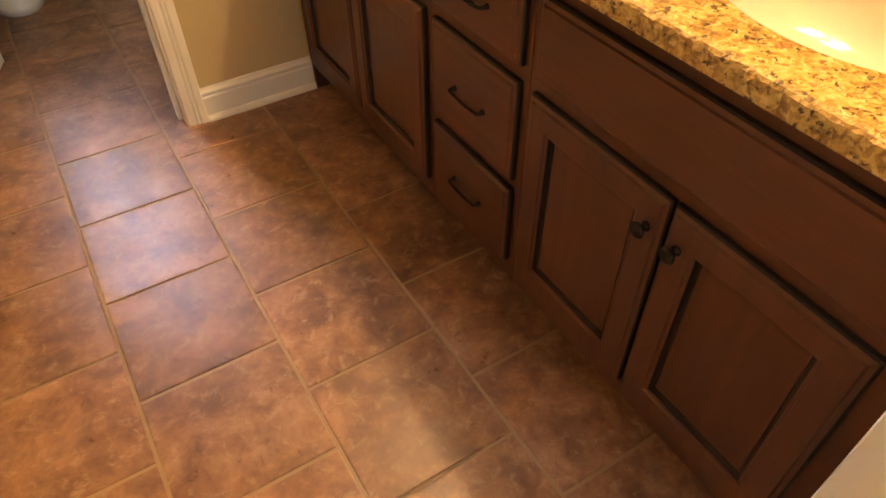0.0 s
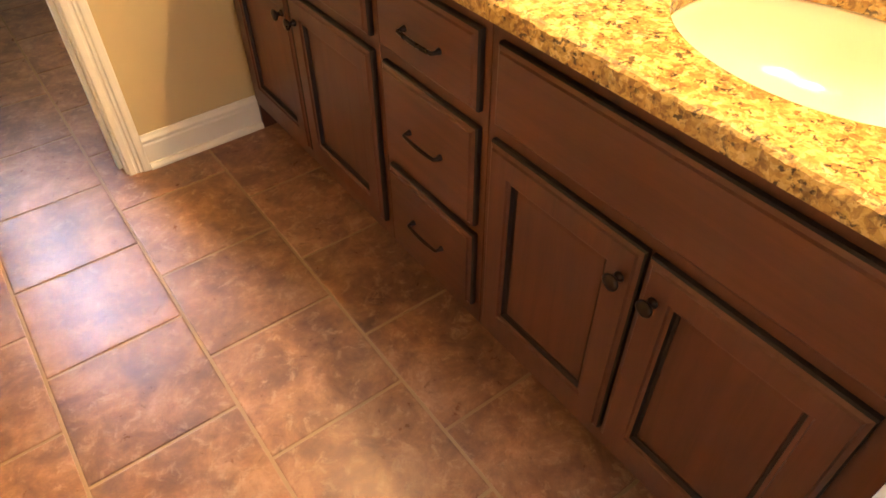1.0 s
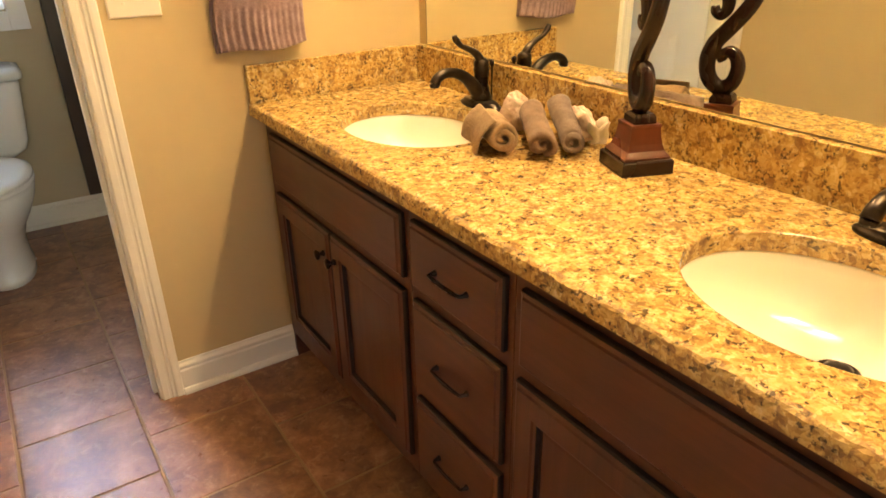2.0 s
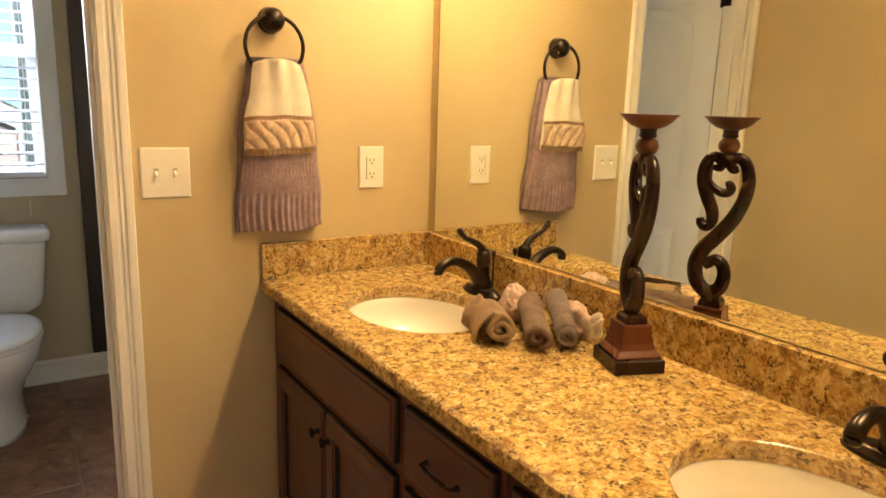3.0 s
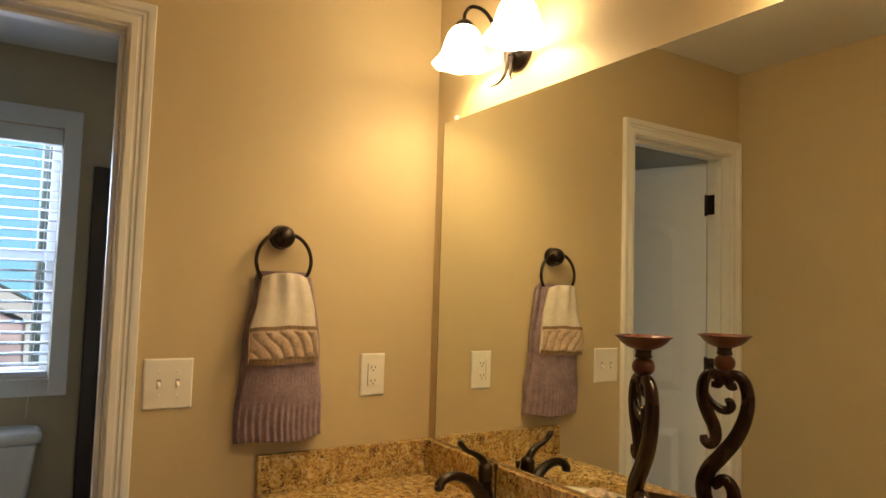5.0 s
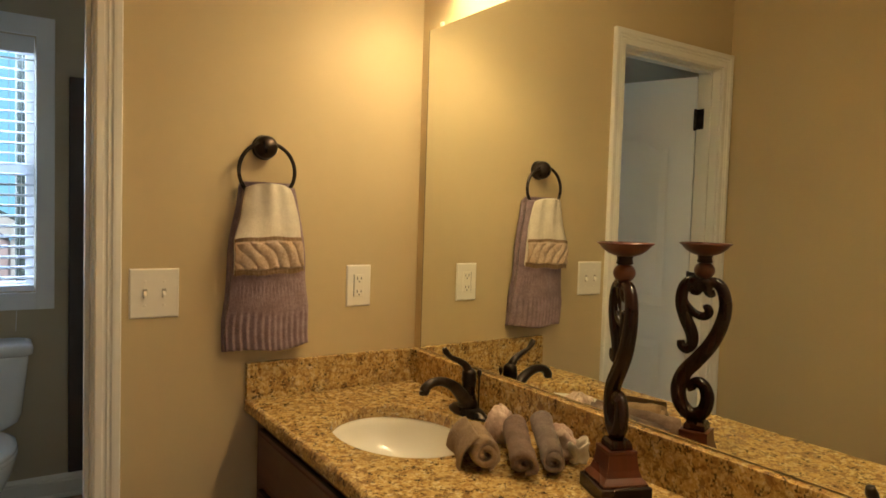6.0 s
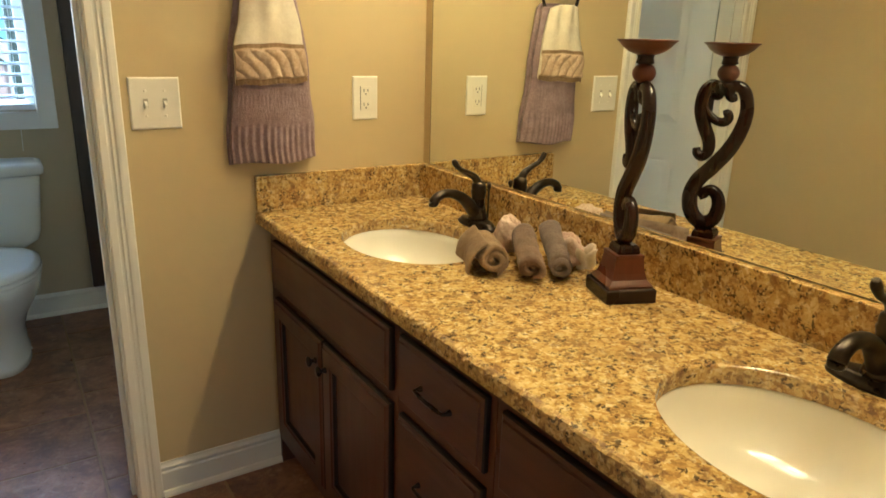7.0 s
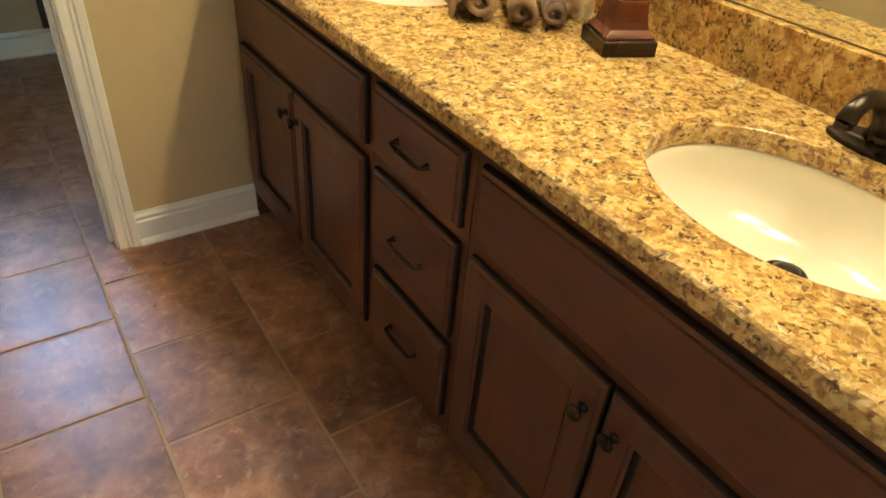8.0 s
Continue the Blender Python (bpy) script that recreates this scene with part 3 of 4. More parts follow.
faucet(-0.071, -1.455)


# ---- things on the end wall ----
def plate(name, label, cat, x0, x1, z0, z1):
    thing = base_empty(name, ((x0 + x1) / 2, -0.0005, (z0 + z1) / 2))
    tagged(thing, label, cat)
    bm = bmesh.new()
    steps = [(0, 0.0003), (0, 0.002), (0.0015, 0.0045), (0.004, 0.006)]
    rings(bm, [[(x0 + i, -0.0004 - d, z0 + i), (x1 - i, -0.0004 - d, z0 + i), (x1 - i, -0.0004 - d, z1 - i), (x0 + i, -0.0004 - d, z1 - i)] for i, d in steps])
    sub("cover_plate", bm, M_PLASTIC, thing)
    return thing


def screw(parent, x, z):
    bm = bmesh.new()
    rings(bm, [[(x + r * math.cos(q * math.pi / 6), -0.0064 - d, z + r * math.sin(q * math.pi / 6)) for q in range(12)] for r, d in ((0.0034, 0), (0.003, 0.0008), (0.0002, 0.0011))])
    sub("screw", bm, M_PLASTIC, parent)


SX0, SX1, SZ0, SZ1 = -0.853, -0.731, 1.070, 1.199
sw = plate("light_switch", "ivory double toggle light switch on the tan wall", "light switch", SX0, SX1, SZ0, SZ1)
for cx in ((SX0 + SX1) / 2 - 0.023, (SX0 + SX1) / 2 + 0.023):
    zc = (SZ0 + SZ1) / 2
    sub("toggle_slot", boxm(cx - 0.0055, cx + 0.0055, -0.0072, -0.0064, zc - 0.012, zc + 0.012, bevel=0.0003), M_SHADOWGAP, sw)
    bm = bmesh.new()
    rings(bm, [[(cx - 0.0038, -0.0073, zc - 0.006), (cx + 0.0038, -0.0073, zc - 0.006), (cx + 0.0038, -0.0073, zc + 0.006), (cx - 0.0038, -0.0073, zc + 0.006)],
               [(cx - 0.003, -0.018, zc - 0.012), (cx + 0.003, -0.018, zc - 0.012), (cx + 0.003, -0.018, zc - 0.004), (cx - 0.003, -0.018, zc - 0.004)]])
    sub("toggle", bm, M_PLASTIC, sw)
    screw(sw, cx, zc + 0.031)
    screw(sw, cx, zc - 0.031)

OX0, OX1, OZ0, OZ1 = -0.2445, -0.1628, 1.0735, 1.2001
out = plate("wall_outlet", "white double socket outlet above the counter", "wall outlet", OX0, OX1, OZ0, OZ1)
ocx, ocz = (OX0 + OX1) / 2, (OZ0 + OZ1) / 2
sub("insert", boxm(ocx - 0.0165, ocx + 0.0165, -0.0085, -0.0064, ocz - 0.034, ocz + 0.034, bevel=0.0012), M_PLASTIC, out)
for dz in (0.020, -0.020):
    for dx, hh in ((-0.0065, 0.0045), (0.0065, 0.0036)):
        sub("slot", boxm(ocx + dx - 0.0011, ocx + dx + 0.0011, -0.0092, -0.0086, ocz + dz + 0.002 - hh, ocz + dz + 0.002 + hh), M_SLOT, out)
    sub("ground_hole", boxm(ocx - 0.002, ocx + 0.002, -0.0092, -0.0086, ocz + dz - 0.010, ocz + dz - 0.006, bevel=0.0002), M_SLOT, out)
sub("gap_line", boxm(ocx - 0.0180, ocx - 0.0168, -0.0072, -0.0064, ocz - 0.034, ocz + 0.034), M_SLOT, out)

# towel ring
RX, RZ = -0.509, 1.534
ring = base_empty("towel_ring", (RX, -0.0005, RZ))
tagged(ring, "dark bronze towel ring fixed to the wall", "towel ring")
bm = bmesh.new()
rings(bm, [[(RX + r * math.cos(q * math.pi / 16), -0.0004 - d, RZ + r * math.sin(q * math.pi / 16)) for q in range(32)]
           for r, d in ((0.034, 0.0), (0.035, 0.005), (0.033, 0.009), (0.0315, 0.012), (0.0330, 0.022), (0.0310, 0.034), (0.0255, 0.044), (0.0150, 0.0505), (0.0005, 0.053))])
sub("mount", bm, M_BRONZE, ring, smooth=True)
RR = 0.079
RCZ, RY = RZ - 0.068, -0.038
cpts = [(RX + RR * math.sin(2 * math.pi * i / 48), RY, RCZ + RR * math.cos(2 * math.pi * i / 48)) for i in range(48)]
bm = bmesh.new()
rings(bm, [[Vector(p) + (Vector((p[0] - RX, 0, p[2] - RCZ)).normalized() * math.cos(k * math.pi / 5) + Vector((0, 1, 0)) * math.sin(k * math.pi / 5)) * 0.0055 for k in range(10)] for p in cpts + cpts[:1]], False, False)
bmesh.ops.remove_doubles(bm, verts=bm.verts, dist=1e-5)
sub("ring", bm, M_BRONZE, ring, smooth=True)


def cloth(fn, nu, nv, thick):
    """A sheet with thickness: fn(u, v) gives the outer side, thick its depth towards +y."""
    bm = bmesh.new()
    F = [[bm.verts.new(fn(i / nu, j / nv)) for i in range(nu + 1)] for j in range(nv + 1)]
    B = [[bm.verts.new(Vector(fn(i / nu, j / nv)) + Vector((0, thick, 0))) for i in range(nu + 1)] for j in range(nv + 1)]
    for j in range(nv):
        for i in range(nu):
            bm.faces.new((F[j][i], F[j][i + 1], F[j + 1][i + 1], F[j + 1][i]))
            bm.faces.new((B[j][i], B[j + 1][i], B[j + 1][i + 1], B[j][i + 1]))
    for j in range(nv):
        bm.faces.new((F[j][0], F[j + 1][0], B[j + 1][0], B[j][0]))
        bm.faces.new((F[j][nu], B[j][nu], B[j + 1][nu], F[j + 1][nu]))
    for i in range(nu):
        bm.faces.new((F[0][i], B[0][i], B[0][i + 1], F[0][i + 1]))
        bm.faces.new((F[nv][i], F[nv][i + 1], B[nv][i + 1], B[nv][i]))
    return bm


def lerp(a, b, t):
    return a + (b - a) * t


def along(keys, v):
    """A value that glides through keys of (v, value)."""
    vs = [k[0] for k in keys]
    return float(np.interp(v, vs, [k[1] for k in keys]))


def lavender(u, v):
    xl = along([(0, -0.574), (0.28, -0.592), (0.57, -0.608), (0.80, -0.613), (1, -0.615)], v) + 0.003 * math.sin(v * 13)
    xr = along([(0, -0.433), (0.24, -0.407), (0.60, -0.392), (0.85, -0.380), (1, -0.374)], v) + 0.002 * math.sin(v * 17 + 1)
    z = lerp(1.424, 0.970 + 0.004 * math.sin(u * 8) + 0.006 * u, v)
    sag = 0.010 * math.sin(u * 5.5 + 0.6 + v) * v + 0.005 * math.sin(u * 9 + 1.0) * (1 - v)
    if v > 0.76:
        k = min(1.0, (v - 0.76) / 0.05)
        rib = k * (0.0026 + 0.0010 * math.sin(u * 7)) * math.cos(u * 2 * math.pi * 13.5 + 0.6 * math.sin(v * 16) + 0.8 * math.sin(u * 11))
    else:
        rib = 0.0008 * noise.noise(Vector((u * 40, v * 60, 0.3))) + 0.0006 * math.cos(u * 2 * math.pi * 21) * max(0.0, math.cos(v * 40))
    edge = 0.020 * (abs(2 * u - 1) ** 5)
    return (lerp(xl, xr, u), -0.060 + sag - rib + edge - 0.008 * math.sin(v * math.pi), z)


tw = base_empty("hand_towel", (-0.505, -0.04, 1.43))
tagged(tw, "lavender ribbed hand towel hanging from the towel ring", "towel")
sub("front_layer", cloth(lavender, 168, 72, 0.009), M_LAV, tw, smooth=True)


def lavender_back(u, v):
    x, y, z = lavender(u, v)
    return (x - 0.004, min(-0.012, y + 0.030) if v > 0.02 else y + 0.012, z + 0.012 if v < 0.5 else z - 0.004)


sub("back_layer", cloth(lavender_back, 60, 30, 0.008), M_LAV, tw, smooth=True)


def cream(u, v):
    xl = along([(0, -0.574), (0.35, -0.587), (0.50, -0.598), (0.58, -0.604), (1, -0.603)], v)
    xr = along([(0, -0.449), (0.10, -0.440), (0.36, -0.424), (0.58, -0.418), (1, -0.410)], v)
    z = lerp(1.432 - 0.014 * abs(2 * u - 1) ** 3, lerp(1.181, 1.189, u) + 0.002 * math.sin(u * 14), v)
    drape = math.sin(u * 8.5 + 0.9 + 0.5 * v) + 0.45 * math.sin(u * 19 + 2.2 - v)
    fold = 0.0085 * drape * max(0.12, 1 - v * 1.5) + 0.0025 * math.sin(u * 6 + 2.5) * v
    return (lerp(xl, xr, u), -0.078 + fold + 0.012 * abs(2 * u - 1) ** 6, z)


ct = base_empty("guest_towel", (-0.505, -0.06, 1.43))
tagged(ct, "cream guest towel with a tan quilted band over the lavender towel", "towel")
sub("cloth", cloth(lambda u, v: cream(u, v * 0.985), 60, 40, 0.006), M_CREAM, ct, smooth=True)


def band(u, v):
    x, y, z = cream(u, lerp(0.585, 1.0, v))
    # puckered cloth: deep pleats falling one way, crossed by lighter tucks
    bend = u * 5.4 - v * 1.7 + 0.22 * math.sin(v * 5 + u * 4)
    pleat = abs(math.sin(bend * math.pi)) ** 0.55
    tuck = 0.72 + 0.28 * abs(math.sin((u * 3.7 + v * 1.4 + 0.15 * math.sin(u * 9)) * math.pi)) ** 0.5
    crumple = 0.25 * noise.noise(Vector((u * 16, v * 7, 2.0)))
    edge = 1.0 if 0.13 < v < 0.84 else 0.0
    fringe = 0.0028 * noise.noise(Vector((u * 55, 0.4, 0))) if v > 0.96 else 0
    return (lerp(-0.51, x, 1.008), y - 0.0035 - 0.0095 * edge * (pleat * tuck + crumple) - 0.0004 * math.sin(u * 90) * (1 - edge), z + fringe)


sub("quilted_band", cloth(band, 120, 40, 0.003), M_BAND, ct, "tan quilted lace band", smooth=True)
sub("band_border", cloth(lambda u, v: Vector(band(u, v * 0.10)) + Vector((0, -0.0012, 0)), 60, 4, 0.0012), M_TAN, ct, "brown stitched border")
sub("band_border", cloth(lambda u, v: Vector(band(u, 0.86 + v * 0.14)) + Vector((0, -0.0012, 0)), 60, 4, 0.0012), M_TAN, ct, "brown frayed border")

# ---- candle holder ----
CX, CY = -0.1245, -0.985
UX, UY = 0.37, 0.929       # the square base lies along this direction
VX, VY = 0.47, 0.883      # the scroll's upright plane


def candle_holder():
    thing = base_empty("candle_holder", (CX, CY, ZC))
    tagged(thing, "tall dark carved scroll candle holder with a red-brown base", "candle holder")

    def sq(h, z, n=1):
        r = []
        for a, b in ((-1, -1), (1, -1), (1, 1), (-1, 1)):
            r.append((CX + h * (a * UX - b * UY), CY + h * (a * UY + b * UX), ZC + z))
        return r

    bm = rings(bmesh.new(), [sq(h, z) for h, z in ((0.0500, 0.0004), (0.0515, 0.002), (0.0515, 0.026), (0.0490, 0.029))])
    sub("plinth", bm, M_BLACKWOOD, thing, "black plinth")
    prof = [(0.0455, 0.0293), (0.0460, 0.033), (0.0430, 0.037), (0.0370, 0.044), (0.0330, 0.056), (0.0305, 0.070), (0.0290, 0.085), (0.0300, 0.089), (0.0290, 0.092)]
    sub("flared_base", rings(bmesh.new(), [sq(h, z) for h, z in prof]), M_REDWOOD, thing, "red-brown flared square base")
    bm = rings(bmesh.new(), [sq(h, z) for h, z in ((0.0215, 0.0922), (0.0225, 0.095), (0.0215, 0.104), (0.0180, 0.110))])
    sub("collar", bm, M_BLACKWOOD, thing)

    # scroll curves are shaped to fit the camera's view of the mirror image
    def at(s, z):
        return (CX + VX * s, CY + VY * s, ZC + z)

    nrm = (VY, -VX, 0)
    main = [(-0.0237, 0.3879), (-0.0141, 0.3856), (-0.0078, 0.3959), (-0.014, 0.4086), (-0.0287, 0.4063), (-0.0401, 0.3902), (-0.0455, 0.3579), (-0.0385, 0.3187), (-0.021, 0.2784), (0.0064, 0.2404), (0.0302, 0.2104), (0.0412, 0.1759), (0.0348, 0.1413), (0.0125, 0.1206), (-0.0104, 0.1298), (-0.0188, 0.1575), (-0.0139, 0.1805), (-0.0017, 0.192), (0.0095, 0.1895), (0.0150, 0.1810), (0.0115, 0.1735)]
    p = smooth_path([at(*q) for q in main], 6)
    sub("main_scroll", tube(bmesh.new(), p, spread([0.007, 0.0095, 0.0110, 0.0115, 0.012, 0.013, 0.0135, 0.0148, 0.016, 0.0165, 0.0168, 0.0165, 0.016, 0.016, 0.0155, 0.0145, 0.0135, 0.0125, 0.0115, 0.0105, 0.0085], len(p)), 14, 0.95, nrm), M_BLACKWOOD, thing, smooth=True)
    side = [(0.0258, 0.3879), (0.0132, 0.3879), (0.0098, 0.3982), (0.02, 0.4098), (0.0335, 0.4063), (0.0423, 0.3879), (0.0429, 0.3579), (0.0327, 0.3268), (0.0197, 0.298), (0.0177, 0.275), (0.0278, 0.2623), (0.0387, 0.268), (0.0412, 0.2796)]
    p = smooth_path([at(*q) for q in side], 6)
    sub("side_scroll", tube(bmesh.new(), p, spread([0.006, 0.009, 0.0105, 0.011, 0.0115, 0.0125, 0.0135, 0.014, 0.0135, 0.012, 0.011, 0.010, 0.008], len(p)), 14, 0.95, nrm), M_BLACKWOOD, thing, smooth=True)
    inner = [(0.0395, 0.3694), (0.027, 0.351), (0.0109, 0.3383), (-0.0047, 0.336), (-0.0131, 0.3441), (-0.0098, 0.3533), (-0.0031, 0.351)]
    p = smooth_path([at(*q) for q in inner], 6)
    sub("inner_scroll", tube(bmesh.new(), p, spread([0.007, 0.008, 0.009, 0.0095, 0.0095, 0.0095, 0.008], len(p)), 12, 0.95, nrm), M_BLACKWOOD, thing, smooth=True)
    sub("neck", lathe(bmesh.new(), CX, CY, [(0.010, 1.228), (0.016, 1.232), (0.018, 1.238), (0.014, 1.243)], 24), M_BLACKWOOD, thing, smooth=True)
    sub("ball", sphere(bmesh.new(), (CX, CY, 1.2605), 0.0215, 1, 1, 0.88, 24, 14), M_REDWOOD, thing, "red-brown turned ball", smooth=True)
    sub("stem", lathe(bmesh.new(), CX, CY, [(0.013, 1.2765), (0.0165, 1.279), (0.0150, 1.284), (0.0145, 1.289), (0.0165, 1.2925)], 24), M_BLACKWOOD, thing, smooth=True)
    prof = [(0.014, 1.2927), (0.020, 1.2937), (0.032, 1.2985), (0.042, 1.306), (0.0495, 1.3145), (0.0535, 1.3168), (0.0540, 1.3190), (0.0515, 1.3195), (0.046, 1.3165), (0.038, 1.308), (0.022, 1.302), (0.001, 1.301)]
    sub("cup", lathe(bmesh.new(), CX, CY, prof, 40), M_REDWOOD, thing, "red-brown turned cup", smooth=True)
    return thing


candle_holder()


# ---- rolled cloths ----
def rolled_towel(name, material, label, near, far, r, turns=2.6, squash=0.86, rumple=0.0035, lift=0.0):
    """A cloth rolled up as a spiral, lying from near to far."""
    thing = base_empty(name, (near[0], near[1], ZC))
    tagged(thing, label, "towel", "rolled towels on the counter")
    a, b = Vector((near[0], near[1], 0)), Vector((far[0], far[1], 0))
    d = (b - a).normalized()
    side = Vector((-d.y, d.x, 0))
    L = (b - a).length
    th = min(0.0125, 0.78 * r / turns)
    n = 96
    spiral = []
    for i in range(n + 1):
        q = i / n
        ang = -turns * 2 * math.pi * (1 - q) - math.pi * 0.55
        rad = lerp(0.10, 1.0, q ** 0.85) * (r - th)
        spiral.append((rad, ang))
    bm = bmesh.new()
    M = 14
    grid_o, grid_i = [], []
    rng = random.Random(len(name) * 7 + int(r * 10000))
    ph = rng.random() * 6
    for j in range(M + 1):
        s = j / M
        ro, ri = [], []
        wob = 1 + 0.020 * math.sin(s * 5 + ph)
        slack = 0.0012 * math.sin(s * 7 + ph * 2)
        for i, (rad, ang) in enumerate(spiral):
            tele = 0.010 * math.sin(i * 0.11 + ph) * (1 - 2 * s) * (0.3 + i / n)
            p = a + d * (s * L + tele)
            for rr, out_l in ((rad + th * 0.5, ro), (rad - th * 0.5, ri)):
                x = math.cos(ang) * rr * wob
                z = math.sin(ang) * rr * squash * (1 + 0.03 * math.sin(s * 6 + ang))
                q = Vector((x * 28 + ph, s * L * 24, z * 28))
                dent = rumple * (rr / r) * (noise.noise(q) + 0.5 * noise.noise(q * 2.3))
                x += dent * math.cos(ang)
                z = max(z + dent * math.sin(ang), -r * squash * 1.02)
                out_l.append(bm.verts.new(p + side * (x + slack) + Vector((0, 0, ZC + r * squash * 1.03 + z + 0.0006 + lift * s))))
        grid_o.append(ro)
        grid_i.append(ri)
    for j in range(M):
        for i in range(n):
            bm.faces.new((grid_o[j][i], grid_o[j][i + 1], grid_o[j + 1][i + 1], grid_o[j + 1][i]))
            bm.faces.new((grid_i[j][i], grid_i[j + 1][i], grid_i[j + 1][i + 1], grid_i[j][i + 1]))
        for k in (0, n):
            bm.faces.new((grid_o[j][k], grid_o[j + 1][k], grid_i[j + 1][k], grid_i[j][k]))
    for g in (0, M):
        for i in range(n):
            bm.faces.new((grid_o[g][i], grid_o[g][i + 1], grid_i[g][i + 1], grid_i[g][i]))
    sub("roll", bm, material, thing, smooth=True)
    return thing


rolled_towel("rolled_towel", M_TAN, "tan washcloth rolled up, with a loose folded flap", (-0.288, -0.780), (-0.222, -0.634), 0.0435, 2.1, 0.82, 0.007)
rolled_towel("rolled_towel", M_BROWN, "brown washcloth rolled up on the counter", (-0.242, -0.846), (-0.142, -0.692), 0.0370, 2.6, 0.85, 0.0050, 0.022)
rolled_towel("rolled_towel", M_GREY, "grey-brown washcloth rolled tightly, propped on a cloth behind", (-0.179, -0.868), (-0.077, -0.708), 0.0325, 2.9, 0.90, 0.0045, 0.036)


def flap(u, v):
    run = 0.004 + 0.150 * v + 0.010 * (1 - u)
    out = lerp(0.046, 0.012, u) + 0.010 * math.sin(u * math.pi) + 0.005 * math.sin(v * 7 + 1) * (1 - u)
    z = ZC + lerp(0.002, 0.0735, u) + 0.005 * math.sin(u * math.pi) + 0.0012 * math.cos(u * 70) * max(0.0, 1 - 2.6 * abs(u - 0.4))
    return (-0.288 + 0.412 * run - 0.911 * out, -0.780 + 0.911 * run + 0.412 * out, z)


fl = base_empty("folded_washcloth", (-0.33, -0.70, ZC))
tagged(fl, "tan washcloth lying folded against the tan roll", "towel", "rolled towels on the counter")
sub("cloth", cloth(flap, 48, 24, 0.008), M_TAN, fl, smooth=True)


def crumpled(name, material, label, c, rx, ry, h, seed, turn=0.0):
    thing = base_empty(name, (c[0], c[1], ZC))
    tagged(thing, label, "towel", "rolled towels on the counter")
    bm = sphere(bmesh.new(), (0, 0, 0), 1.0, u=72, v=44)
    ct_, st_ = math.cos(turn), math.sin(turn)
    for v in bm.verts:
        q = v.co.copy()
        # sharp creases between soft swells
        crease = abs(noise.noise(q * 1.9 + Vector((0, 0, seed)))) + 0.4 * abs(noise.noise(q * 4.4 + Vector((seed, 0, 0))))
        k = 0.90 + 0.26 * crease + 0.20 * noise.noise(q * 1.6 + Vector((seed, 0, 0)))
        x, y = q.x * rx * k, q.y * ry * k
        v.co = Vector((c[0] + x * ct_ - y * st_, c[1] + x * st_ + y * ct_, ZC + max(0.0006, h * 0.45 + q.z * h * 0.55 * k)))
    sub("cloth", bm, material, thing, smooth=True)
    return thing


crumpled("crumpled_washcloth", M_PINK, "pale pink washcloth tucked behind the rolls", (-0.128, -0.628), 0.036, 0.050, 0.084, 8.4, -0.5)
pk = crumpled("crumpled_washcloth", M_PINK, "pinkish cream washcloth with a frilled edge beside the grey roll", (-0.078, -0.778), 0.030, 0.058, 0.070, 3.1, -0.30)


def frill(u, v):
    """A ruffled hem that winds round the near end of the cloth."""
    a = lerp(-2.75, 0.55, u)
    r = 0.032 + 0.005 * math.sin(u * 19) + 0.008 * v
    return (-0.074 + 0.72 * r * math.cos(a) + 0.004 * math.sin(v * 6), -0.818 + r * math.sin(a), ZC + 0.006 + lerp(0.0, 0.042, v) + 0.007 * math.sin(u * 17 + 1) * v)


sub("frill", cloth(frill, 90, 10, 0.003), M_CREAM, pk, "cream ruffled hem", smooth=True)


